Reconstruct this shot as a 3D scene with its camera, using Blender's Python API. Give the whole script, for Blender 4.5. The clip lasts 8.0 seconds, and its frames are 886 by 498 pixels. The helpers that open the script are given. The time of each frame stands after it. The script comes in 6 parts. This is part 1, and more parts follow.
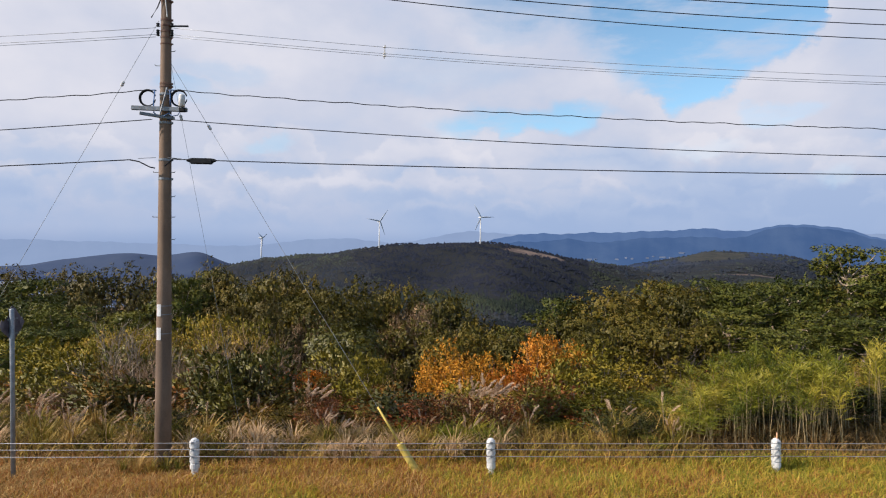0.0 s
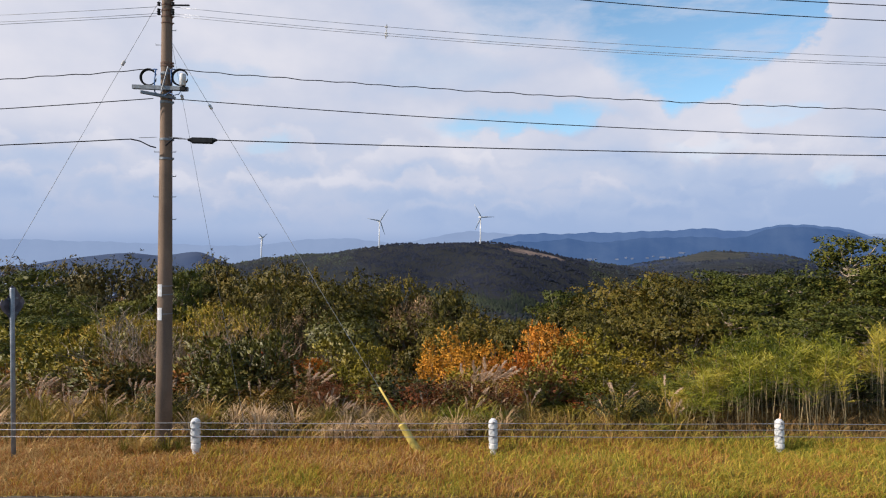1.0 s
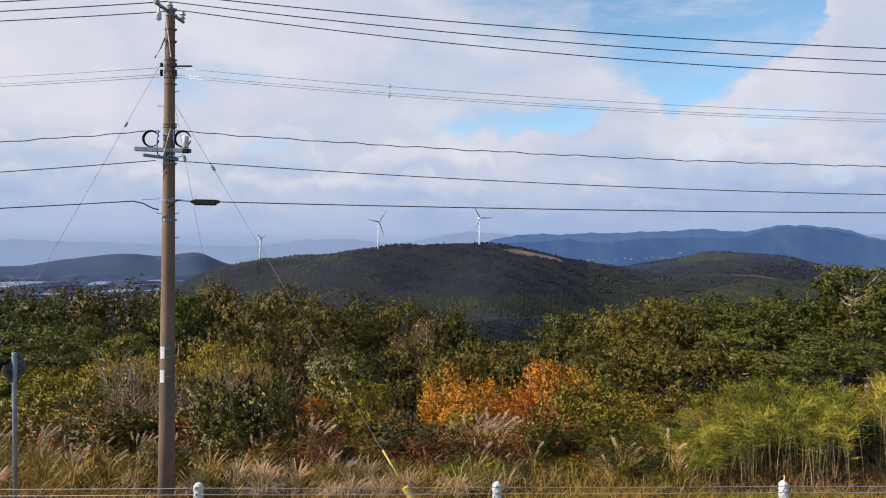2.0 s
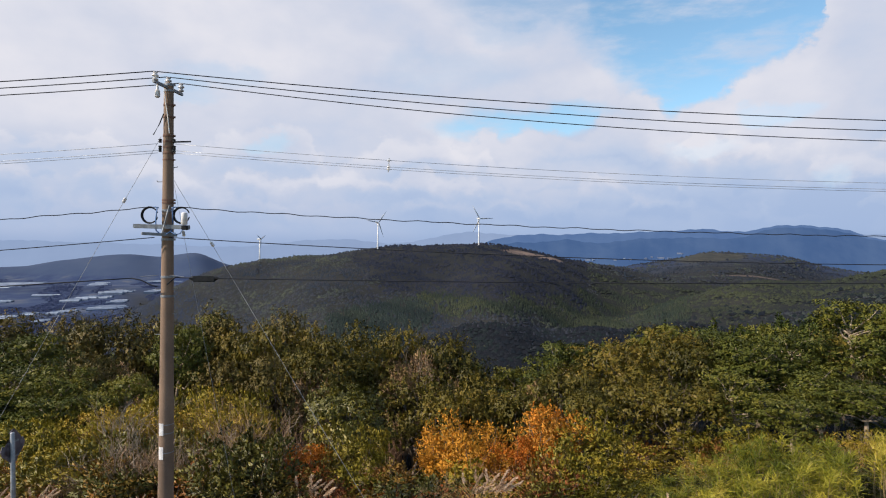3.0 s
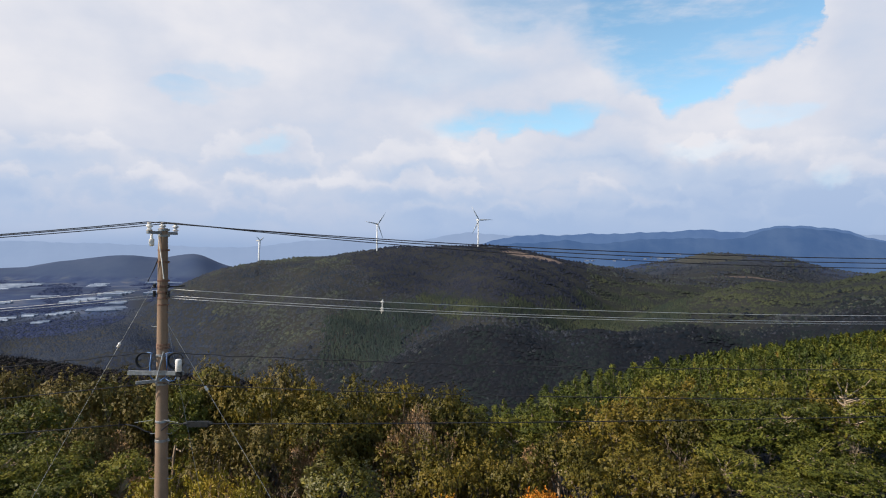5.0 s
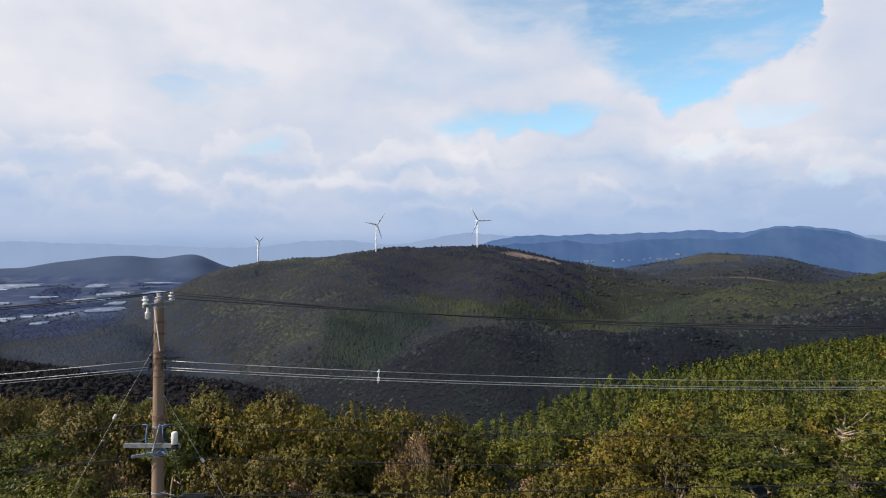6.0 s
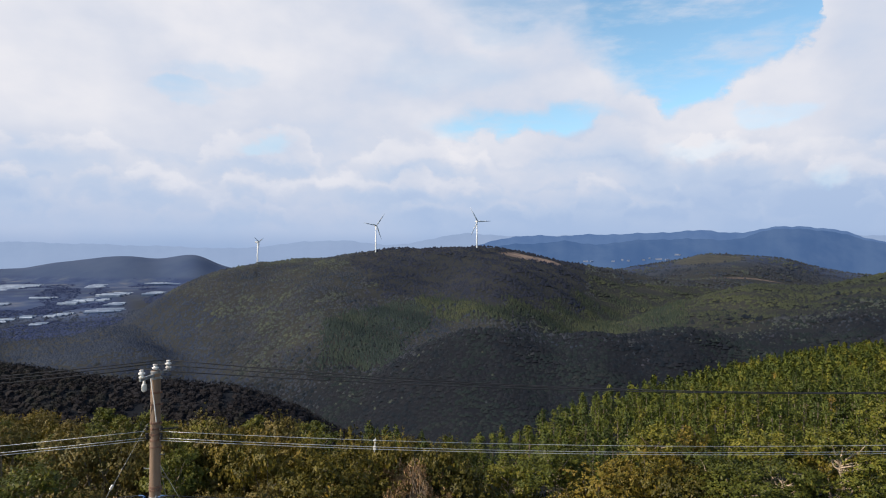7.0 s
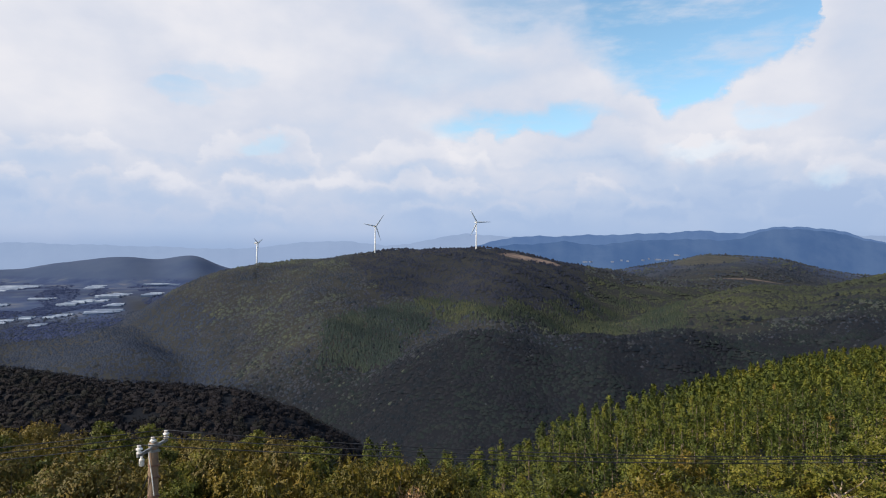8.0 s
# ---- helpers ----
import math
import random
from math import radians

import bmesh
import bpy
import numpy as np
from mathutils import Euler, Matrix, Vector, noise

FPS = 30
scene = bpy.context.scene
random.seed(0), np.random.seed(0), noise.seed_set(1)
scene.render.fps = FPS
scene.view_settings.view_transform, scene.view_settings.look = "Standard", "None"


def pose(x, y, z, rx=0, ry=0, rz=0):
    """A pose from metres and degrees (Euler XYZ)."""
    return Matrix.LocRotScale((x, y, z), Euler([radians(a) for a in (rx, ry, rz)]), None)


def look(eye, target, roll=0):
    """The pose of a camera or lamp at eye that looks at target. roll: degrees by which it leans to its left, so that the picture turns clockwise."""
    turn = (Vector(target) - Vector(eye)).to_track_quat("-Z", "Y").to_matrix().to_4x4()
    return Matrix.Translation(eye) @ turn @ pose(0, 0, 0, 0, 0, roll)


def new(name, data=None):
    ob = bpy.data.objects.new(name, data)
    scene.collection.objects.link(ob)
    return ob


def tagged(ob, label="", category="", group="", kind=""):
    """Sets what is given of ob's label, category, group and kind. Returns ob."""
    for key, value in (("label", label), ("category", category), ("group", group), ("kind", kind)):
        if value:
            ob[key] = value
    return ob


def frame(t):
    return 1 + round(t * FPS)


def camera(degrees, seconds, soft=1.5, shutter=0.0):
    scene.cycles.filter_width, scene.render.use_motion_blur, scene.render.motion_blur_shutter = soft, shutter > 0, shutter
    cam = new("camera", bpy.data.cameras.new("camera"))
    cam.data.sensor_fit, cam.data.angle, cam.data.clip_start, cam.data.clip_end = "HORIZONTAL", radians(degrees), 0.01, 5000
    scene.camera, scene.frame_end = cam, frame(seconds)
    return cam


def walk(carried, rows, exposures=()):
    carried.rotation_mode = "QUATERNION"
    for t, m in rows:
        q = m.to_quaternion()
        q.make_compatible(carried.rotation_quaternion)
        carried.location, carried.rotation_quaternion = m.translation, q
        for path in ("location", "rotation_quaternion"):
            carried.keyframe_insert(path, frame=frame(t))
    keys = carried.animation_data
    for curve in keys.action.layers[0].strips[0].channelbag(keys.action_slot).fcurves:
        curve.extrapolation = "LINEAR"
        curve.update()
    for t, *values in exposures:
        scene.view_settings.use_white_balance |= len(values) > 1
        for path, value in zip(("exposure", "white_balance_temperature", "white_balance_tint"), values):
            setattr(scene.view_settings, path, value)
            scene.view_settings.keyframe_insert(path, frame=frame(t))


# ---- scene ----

# ---- camera: a drone that hovers over the road, sinks a little and climbs straight up ----
cam = camera(72.0, 8.0, 1.1)
PATH = [
    (0.0, 0.79, -0.55, 4.77, 0.00, 0.00, 0.2), (0.5, 0.765, -0.53, 4.515, 0.00, 0.00, 0.2),
    (1.0, 0.75, -0.50, 4.35, 0.00, 0.00, 0.2), (1.5, 0.72, -0.49, 4.88, -0.05, 0.00, 0.2),
    (2.0, 0.65, -0.47, 5.63, -0.10, 0.03, 0.2), (3.5, 0.65, -0.45, 7.99, -0.17, 0.04, 0.15),
    (4.0, 0.71, -0.48, 8.73, -0.19, 0.04, 0.15), (4.5, 0.75, -0.52, 9.47, -0.19, 0.05, 0.15),
    (6.0, 0.83, -0.51, 11.71, -0.28, 0.08, 0.12), (6.5, 0.865, -0.52, 12.43, -0.31, 0.08, 0.12),
    (7.0, 0.90, -0.54, 13.19, -0.32, 0.09, 0.12), (7.5, 0.91, -0.52, 13.945, -0.36, 0.10, 0.12),
    (8.0, 0.91, -0.50, 14.69, -0.38, 0.12, 0.10),
]
walk(cam, [(t, pose(x, y, z, 90 + pitch, -roll, yaw)) for t, x, y, z, yaw, pitch, roll in PATH],
     [(0.0, 0.40, 6300, 13), (2.0, 0.40, 6320, 13), (3.5, 0.48, 6450, 11), (5.0, 0.51, 6500, 10), (8.0, 0.54, 6500, 10)])

# ---- world: sky with broken cloud, and one low sun ----
SUN_EL, SUN_AZ = 38.0, 252.0          # degrees; azimuth clockwise from +y
world = bpy.data.worlds.new("sky")
scene.world = world
world.use_nodes = True


class Graph:
    """Short hand for node trees."""

    def __init__(self, tree):
        self.tree = tree
        tree.nodes.clear()

    def node(self, kind, ins=(), **props):
        n = self.tree.nodes.new(kind)
        for k, v in props.items():
            setattr(n, k, v)
        for k, v in dict(ins).items():
            self.put(n.inputs[k], v)
        return n

    def put(self, socket, v):
        if isinstance(v, bpy.types.NodeSocket):
            self.tree.links.new(v, socket)
        elif isinstance(v, bpy.types.Node):
            self.tree.links.new(v.outputs[0], socket)
        else:
            socket.default_value = v

    def math(self, op, a, b=0.0, c=0.0, clamp=False):
        n = self.node("ShaderNodeMath", operation=op, use_clamp=clamp)
        for i, v in enumerate((a, b, c)):
            self.put(n.inputs[i], v)
        return n.outputs[0]

    def noise(self, vec, scale, detail=4.0, rough=0.55):
        n = self.node("ShaderNodeTexNoise", {"Scale": scale, "Detail": detail, "Roughness": rough})
        if vec is not None:
            self.put(n.inputs["Vector"], vec)
        return n

    def mix(self, fac, a, b, kind="MIX"):
        n = self.node("ShaderNodeMix", data_type="RGBA", blend_type=kind)
        self.put(n.inputs[0], fac)
        self.put(n.inputs[6], a)
        self.put(n.inputs[7], b)
        return n.outputs[2]

    def ramp(self, fac, stops):
        n = self.node("ShaderNodeValToRGB")
        e = n.color_ramp.elements
        while len(e) < len(stops):
            e.new(0.5)
        for el, (p, c) in zip(e, stops):
            el.position = p
            el.color = c if len(c) == 4 else (*c, 1)
        self.put(n.inputs[0], fac)
        return n.outputs[0]

    def smooth(self, v, lo, hi):
        n = self.node("ShaderNodeMapRange", interpolation_type="SMOOTHSTEP")
        for i, x in enumerate((v, lo, hi, 0.0, 1.0)):
            self.put(n.inputs[i], x)
        return n.outputs[0]


def build_sky():
    g = Graph(world.node_tree)
    way = g.node("ShaderNodeTexCoord").outputs["Generated"]
    xyz = g.node("ShaderNodeSeparateXYZ", {0: way}).outputs
    az = g.math("ARCTAN2", xyz[0], xyz[1])
    el = g.math("ARCSINE", xyz[2])
    flat = g.node("ShaderNodeCombineXYZ", {0: az, 1: g.math("MULTIPLY", el, 1.35), 2: 0.0}).outputs[0]

    def bent(scale, detail, rough, ax, ey):
        """Direction, pushed about by billows of one size."""
        c = g.node("ShaderNodeSeparateXYZ", {0: g.noise(flat, scale, detail, rough).outputs["Color"]}).outputs
        return g.math("MULTIPLY_ADD", g.math("SUBTRACT", c[0], 0.5), ax, az), g.math("MULTIPLY_ADD", g.math("SUBTRACT", c[1], 0.5), ey, el)

    bx, by = bent(13.0, 8.0, 0.60, 0.10, 0.085)      # heaped cloud: crisp, knobbly edges
    sx, sy = bent(5.0, 7.0, 0.60, 0.22, 0.14)        # veils: soft, drawn-out edges

    def line(x, pts):
        """Height over direction through a few points, for directions from -0.8 to 0.8."""
        n = g.node("ShaderNodeFloatCurve")
        c = n.mapping.curves[0]
        for k, (a, e) in enumerate(pts):
            p = ((a + 0.8) / 1.6, e)
            if k < 2:
                c.points[k if k == 0 else -1].location = p
            else:
                c.points.new(*p)
        n.mapping.update()
        g.put(n.inputs["Value"], g.math("MULTIPLY_ADD", x, 0.625, 0.5, clamp=True))
        return n.outputs[0]

    def gap(a, e, ra, re, much=1.0, x=sx, y=sy):
        p = g.math("DIVIDE", g.math("SUBTRACT", x, a), ra)
        q = g.math("DIVIDE", g.math("SUBTRACT", y, e), re)
        r = g.math("SQRT", g.math("ADD", g.math("MULTIPLY", p, p), g.math("MULTIPLY", q, q)))
        return g.math("MULTIPLY", g.math("SUBTRACT", 1.0, g.smooth(r, 0.5, 1.25)), much)

    # the great heap of cloud in the east: its lit crest stands against the widest gap
    heap = line(bx, [(-0.8, 0.0), (0.8, 0.60), (0.26, 0.13), (0.31, 0.24), (0.335, 0.225), (0.37, 0.200), (0.41, 0.209), (0.46, 0.245), (0.52, 0.270), (0.55, 0.30), (0.565, 0.35), (0.60, 0.42)])
    over = g.math("SUBTRACT", by, heap)
    west_bound = line(sy, [(-0.8, 0.33), (0.8, 0.18), (0.21, 0.325), (0.26, 0.285), (0.315, 0.235), (0.37, 0.22), (0.42, 0.20)])
    inside = g.smooth(g.math("SUBTRACT", sx, west_bound), -0.035, 0.055)
    blue = g.math("MULTIPLY", g.smooth(over, -0.004, 0.016), inside)
    blue = g.math("MULTIPLY", blue, g.smooth(sy, 0.17, 0.23))
    # smaller gaps
    low_bank = line(bx, [(-0.8, 0.10), (0.8, 0.12), (-0.3, 0.12), (-0.13, 0.10), (0.0, 0.155), (0.05, 0.180), (0.085, 0.190), (0.11, 0.182), (0.16, 0.190), (0.20, 0.178), (0.28, 0.20), (0.36, 0.17), (0.5, 0.16)])
    over_bank = g.math("SUBTRACT", by, low_bank)
    second = g.math("MULTIPLY", gap(0.125, 0.200, 0.14, 0.032, 0.9), g.smooth(over_bank, -0.003, 0.012))
    blue = g.math("MAXIMUM", blue, second)
    for args in ((0.22, 0.385, 0.22, 0.045, 0.70), (0.12, 0.35, 0.10, 0.03, 0.3), (-0.375, 0.228, 0.036, 0.018, 0.45), (-0.34, 0.262, 0.06, 0.022, 0.28), (-0.28, 0.160, 0.035, 0.012, 0.35),
                 (0.505, 0.185, 0.035, 0.018, 0.32), (0.575, 0.112, 0.025, 0.014, 0.12), (0.40, 0.155, 0.06, 0.014, 0.12), (0.0, 0.285, 0.12, 0.03, 0.18)):
        blue = g.math("MAXIMUM", blue, gap(*args))
    # overhead and behind the viewer the cloud breaks up
    big = g.noise(flat, 7.0, 8.0, 0.62).outputs[0]
    clear = g.math("MAXIMUM", g.smooth(sy, 0.50, 0.75), g.smooth(g.math("ABSOLUTE", sx), 1.0, 1.5))
    blue = g.math("MAXIMUM", blue, g.math("MULTIPLY", clear, g.smooth(big, 0.25, 0.55)))
    wisp = g.noise(g.node("ShaderNodeMapping", {0: flat, 2: (0.0, 0.0, 0.5), 3: (1.2, 3.2, 1.0)}).outputs[0], 5.0, 7.0, 0.62).outputs[0]
    blue = g.math("MULTIPLY", blue, g.math("MULTIPLY_ADD", g.smooth(wisp, 0.42, 0.72), -0.62, 1.0))

    # how bright the cloud is: broad soft swells, then lit tops and dull bases of heaps
    swell = g.noise(g.node("ShaderNodeMapping", {0: flat, 3: (1.0, 1.5, 1.0)}).outputs[0], 4.2, 5.0, 0.45).outputs[0]
    fine = g.noise(flat, 13.0, 6.0, 0.52).outputs[0]
    shade = g.math("MULTIPLY_ADD", g.math("SUBTRACT", swell, 0.5), 0.75, g.math("MULTIPLY_ADD", g.math("SUBTRACT", fine, 0.5), 0.28, 0.635))

    def lit(over_it, deep, much):
        """A bright top that fades downward; nothing above the crest."""
        return g.math("MULTIPLY", g.math("MULTIPLY", g.smooth(over_it, 0.010, -0.006), g.math("SUBTRACT", 1.0, g.smooth(over_it, -0.004, -deep))), much)

    shade = g.math("ADD", shade, g.math("MULTIPLY", lit(over, 0.12, 0.14), g.smooth(az, 0.27, 0.34)))
    shade = g.math("ADD", shade, g.math("MULTIPLY", lit(over_bank, 0.06, 0.10), g.smooth(az, -0.04, 0.06)))
    # rows of flat-based heaps that shrink towards the horizon
    for base, tall, size, seed, much in ((0.135, 0.050, 8.0, 3.1, 0.13), (0.092, 0.034, 11.0, 7.7, 0.16), (0.060, 0.022, 15.0, 1.9, 0.13)):
        one = g.noise(g.node("ShaderNodeCombineXYZ", {0: bx, 1: seed, 2: 0.0}).outputs[0], size, 2.0, 0.5).outputs[0]
        crest = g.math("MULTIPLY_ADD", g.smooth(one, 0.40, 0.66), tall, base)
        top = g.math("SUBTRACT", by, crest)
        body = lit(top, tall * 1.25, much)
        dull = g.math("MULTIPLY", g.math("MULTIPLY", g.smooth(g.math("SUBTRACT", by, base), -0.028, -0.006), g.smooth(g.math("SUBTRACT", by, base), 0.016, 0.0)), 0.10)
        shade = g.math("ADD", shade, g.math("SUBTRACT", body, dull))
    low = g.math("SUBTRACT", 1.0, g.smooth(el, 0.03, 0.20))
    shade = g.math("SUBTRACT", shade, g.math("MULTIPLY", g.math("MULTIPLY", g.smooth(az, -0.1, 0.45), g.math("SUBTRACT", 1.0, g.smooth(el, 0.06, 0.24))), 0.15))
    shade = g.math("SUBTRACT", shade, g.math("MULTIPLY", low, 0.14))
    shade = g.math("SUBTRACT", shade, g.math("MULTIPLY", g.smooth(el, 0.45, 0.85), 0.24))      # grey undersides overhead
    near_sun = g.math("SUBTRACT", 1.0, g.smooth(az, -0.75, 0.1))
    shade = g.math("ADD", shade, g.math("MULTIPLY", near_sun, g.math("MULTIPLY", g.smooth(el, 0.12, 0.36), 0.17)))
    cloud = g.ramp(shade, [(0.30, (0.44, 0.55, 0.75)), (0.46, (0.535, 0.625, 0.785)), (0.62, (0.65, 0.69, 0.795)), (0.84, (0.805, 0.805, 0.855))])
    # open sky between the clouds
    sky = g.node("ShaderNodeTexSky", sky_type="NISHITA", sun_disc=False, sun_elevation=radians(SUN_EL), sun_rotation=radians(SUN_AZ),
                 altitude=300.0, air_density=1.0, dust_density=0.6, ozone_density=1.5)
    open_sky = g.mix(1.0, sky.outputs[0], (0.175, 0.205, 0.192, 1), "MULTIPLY")
    colour = g.mix(blue, cloud, open_sky)
    # blue-grey air close to the horizon, deepest at its foot
    air = g.math("SUBTRACT", 1.0, g.smooth(el, -0.01, 0.15))
    colour = g.mix(g.math("MULTIPLY", air, 0.74), colour, (0.35, 0.47, 0.70, 1))
    foot = g.math("SUBTRACT", 1.0, g.smooth(el, 0.0, 0.035))
    colour = g.mix(g.math("MULTIPLY", foot, 0.45), colour, (0.235, 0.345, 0.57, 1))
    back = g.node("ShaderNodeBackground", {"Color": colour, "Strength": 0.71})
    g.node("ShaderNodeOutputWorld", {"Surface": back})


build_sky()
sun = new("sun", bpy.data.lights.new("sun", "SUN"))
sun.data.energy, sun.data.angle, sun.data.color = 5.0, radians(0.53), (1.0, 0.86, 0.68)
toward = Vector((math.sin(radians(SUN_AZ)) * math.cos(radians(SUN_EL)), math.cos(radians(SUN_AZ)) * math.cos(radians(SUN_EL)), math.sin(radians(SUN_EL))))
sun.matrix_world = look(toward * 50, (0, 0, 0))


# ---- materials ----
EYE_X, EYE_Y = 0.8, -0.5              # the far land is laid out round this spot


def material(name):
    m = bpy.data.materials.new(name)
    m.use_nodes = True
    return m, Graph(m.node_tree)


def finish(g, colour, rough=0.6, metal=0.0, bump=None, strength=0.3, dist=0.02, spec=0.5):
    p = g.node("ShaderNodeBsdfPrincipled", {"Base Color": colour, "Roughness": rough, "Metallic": metal, "Specular IOR Level": spec})
    if bump is not None:
        g.put(p.inputs["Normal"], g.node("ShaderNodeBump", {"Height": bump, "Strength": strength, "Distance": dist}))
    g.node("ShaderNodeOutputMaterial", {"Surface": p})


def surface(name, a, b, scale, rough=0.6, metal=0.0, fine=60.0, strength=0.25, dist=0.01, stretch=(1, 1, 1), spec=0.5):
    """Two tones in broad patches, with a fine grain on top."""
    m, g = material(name)
    at = g.node("ShaderNodeMapping", {0: g.node("ShaderNodeTexCoord").outputs["Object"], 3: stretch}).outputs[0]
    broad, grain = g.noise(at, scale, 5.0, 0.6).outputs[0], g.noise(at, fine, 3.0, 0.6).outputs[0]
    c = g.mix(g.smooth(broad, 0.35, 0.65), (*a, 1), (*b, 1))
    c = g.mix(0.5, c, g.ramp(grain, [(0.3, (0.55, 0.55, 0.55)), (0.7, (1.25, 1.25, 1.25))]), "MULTIPLY")
    finish(g, c, g.math("MULTIPLY_ADD", broad, 0.2, rough - 0.1), metal, grain, strength, dist, spec)
    return m


def foliage(name, tones, rough=0.5, through_light=0.25, spec=0.18):
    """Leaves: tones vary from plant to plant and from leaf to leaf; some light passes through."""
    m, g = material(name)
    leaf = g.node("ShaderNodeNewGeometry").outputs["Random Per Island"]
    plant = g.node("ShaderNodeObjectInfo").outputs["Random"]
    clump = g.smooth(g.noise(g.node("ShaderNodeNewGeometry").outputs["Position"], 1.7, 3.0, 0.6).outputs[0], 0.32, 0.68)
    pick = g.math("MULTIPLY_ADD", plant, 0.52, g.math("MULTIPLY_ADD", clump, 0.36, g.math("MULTIPLY", leaf, 0.12)))
    n = len(tones)
    c = g.ramp(pick, [(0.12 + 0.76 * i / (n - 1), (1.10 * t[0], 0.95 * t[1], 0.98 * t[2])) for i, t in enumerate(tones)])
    p = g.node("ShaderNodeBsdfPrincipled", {"Base Color": c, "Roughness": rough, "Specular IOR Level": spec})
    t = g.node("ShaderNodeBsdfTranslucent", {"Color": c})
    g.node("ShaderNodeOutputMaterial", {"Surface": g.node("ShaderNodeMixShader", {0: 0.6 * through_light, 1: p, 2: t})})
    return m


def woodland(name, tones, scale):
    """Far forest: tones vary from crown to crown, in thickets and in broad patches over the slope."""
    m, g = material(name)
    geo = g.node("ShaderNodeNewGeometry").outputs
    broad, thicket = g.noise(geo["Position"], scale, 3.0, 0.55).outputs[0], g.noise(geo["Position"], scale * 5.0, 3.0, 0.6).outputs[0]
    patch = g.math("MULTIPLY_ADD", g.smooth(broad, 0.3, 0.7), 0.46, g.math("MULTIPLY", g.smooth(thicket, 0.3, 0.7), 0.24))
    pick = g.math("MULTIPLY_ADD", geo["Random Per Island"], 0.34, patch)
    n = len(tones)
    finish(g, g.ramp(pick, [(0.1 + 0.8 * i / (n - 1), t) for i, t in enumerate(tones)]), 0.85, spec=0.1)
    return m


def conifer_material():
    """Plantation needles: whole trees differ, some dull, some yellowish, a few rusty."""
    m, g = material("conifer_needles")
    geo = g.node("ShaderNodeNewGeometry").outputs
    tree = g.math("MULTIPLY_ADD", g.smooth(g.noise(geo["Position"], 0.45, 1.0, 0.5).outputs[0], 0.30, 0.70), 0.55, g.math("MULTIPLY", geo["Random Per Island"], 0.12))
    pick = g.math("MULTIPLY_ADD", g.smooth(g.noise(geo["Position"], 0.055, 2.0, 0.5).outputs[0], 0.3, 0.7), 0.25, tree)
    c = g.ramp(pick, [(0.10, (0.019, 0.030, 0.006)), (0.38, (0.044, 0.058, 0.008)), (0.62, (0.076, 0.087, 0.010)), (0.88, (0.128, 0.112, 0.014))])
    rusty = g.smooth(g.noise(geo["Position"], 0.19, 2.0, 0.5).outputs[0], 0.66, 0.76)
    c = g.mix(g.math("MULTIPLY", rusty, 0.7), c, (0.19, 0.10, 0.022, 1))
    p = g.node("ShaderNodeBsdfPrincipled", {"Base Color": c, "Roughness": 0.65, "Specular IOR Level": 0.2})
    t = g.node("ShaderNodeBsdfTranslucent", {"Color": c})
    g.node("ShaderNodeOutputMaterial", {"Surface": g.node("ShaderNodeMixShader", {0: 0.10, 1: p, 2: t})})
    return m


M_BARK = surface("bark", (0.10, 0.075, 0.055), (0.20, 0.16, 0.125), 6.0, 0.9, fine=40, strength=0.6)
M_PALE_BARK = surface("pale_bark", (0.19, 0.145, 0.105), (0.33, 0.26, 0.19), 5.0, 0.85, fine=40)
M_DRY_TWIG = surface("dry_twig", (0.17, 0.085, 0.05), (0.31, 0.19, 0.125), 3.0, 0.9)
M_DOME = foliage("leaf_evergreen", [(0.0346, 0.0369, 0.0067), (0.0692, 0.0680, 0.0103), (0.1082, 0.0977, 0.0137), (0.1557, 0.1241, 0.0214)])
M_SHINY = foliage("leaf_glossy_green", [(0.0550, 0.0630, 0.0100), (0.1155, 0.1208, 0.0160), (0.2200, 0.2100, 0.0280)], 0.5, 0.3, 0.35)
M_PINE = foliage("leaf_layered_pine", [(0.0304, 0.0440, 0.0084), (0.0692, 0.0878, 0.0136), (0.1392, 0.1448, 0.0220)], 0.5, 0.2)
M_YELLOW = foliage("leaf_yellow_green", [(0.0927, 0.1037, 0.0113), (0.1762, 0.1667, 0.0169), (0.2689, 0.2253, 0.0263)], 0.5, 0.3)
M_GOLD = foliage("leaf_dull_gold", [(0.1286, 0.1361, 0.0153), (0.2176, 0.2117, 0.0207), (0.2868, 0.2368, 0.0306), (0.2472, 0.1613, 0.0360)], 0.55, 0.3)
M_RED = foliage("leaf_red_brown", [(0.1170, 0.0403, 0.0165), (0.2340, 0.0690, 0.0198), (0.3510, 0.1150, 0.0264), (0.1950, 0.1150, 0.0242)], 0.55, 0.3)
M_TAN = foliage("leaf_tan_dead", [(0.17, 0.125, 0.06), (0.27, 0.20, 0.10), (0.36, 0.27, 0.15)], 0.6, 0.25)
M_STRAW_TWIG = surface("straw_twig", (0.19, 0.115, 0.068), (0.40, 0.27, 0.165), 3.0, 0.9)
M_STRAW = foliage("straw_blade", [(0.30, 0.22, 0.10), (0.44, 0.34, 0.18), (0.55, 0.45, 0.27)], 0.6, 0.3)
M_ORANGE = foliage("leaf_orange", [(0.2381, 0.0808, 0.0117), (0.4563, 0.1616, 0.0152), (0.5357, 0.2566, 0.0292), (0.3174, 0.2091, 0.0351)], 0.55, 0.3)
M_AMBER = foliage("leaf_amber", [(0.2456, 0.1363, 0.0151), (0.4020, 0.2307, 0.0216), (0.5358, 0.2830, 0.0324), (0.2902, 0.2307, 0.0324)], 0.55, 0.3)
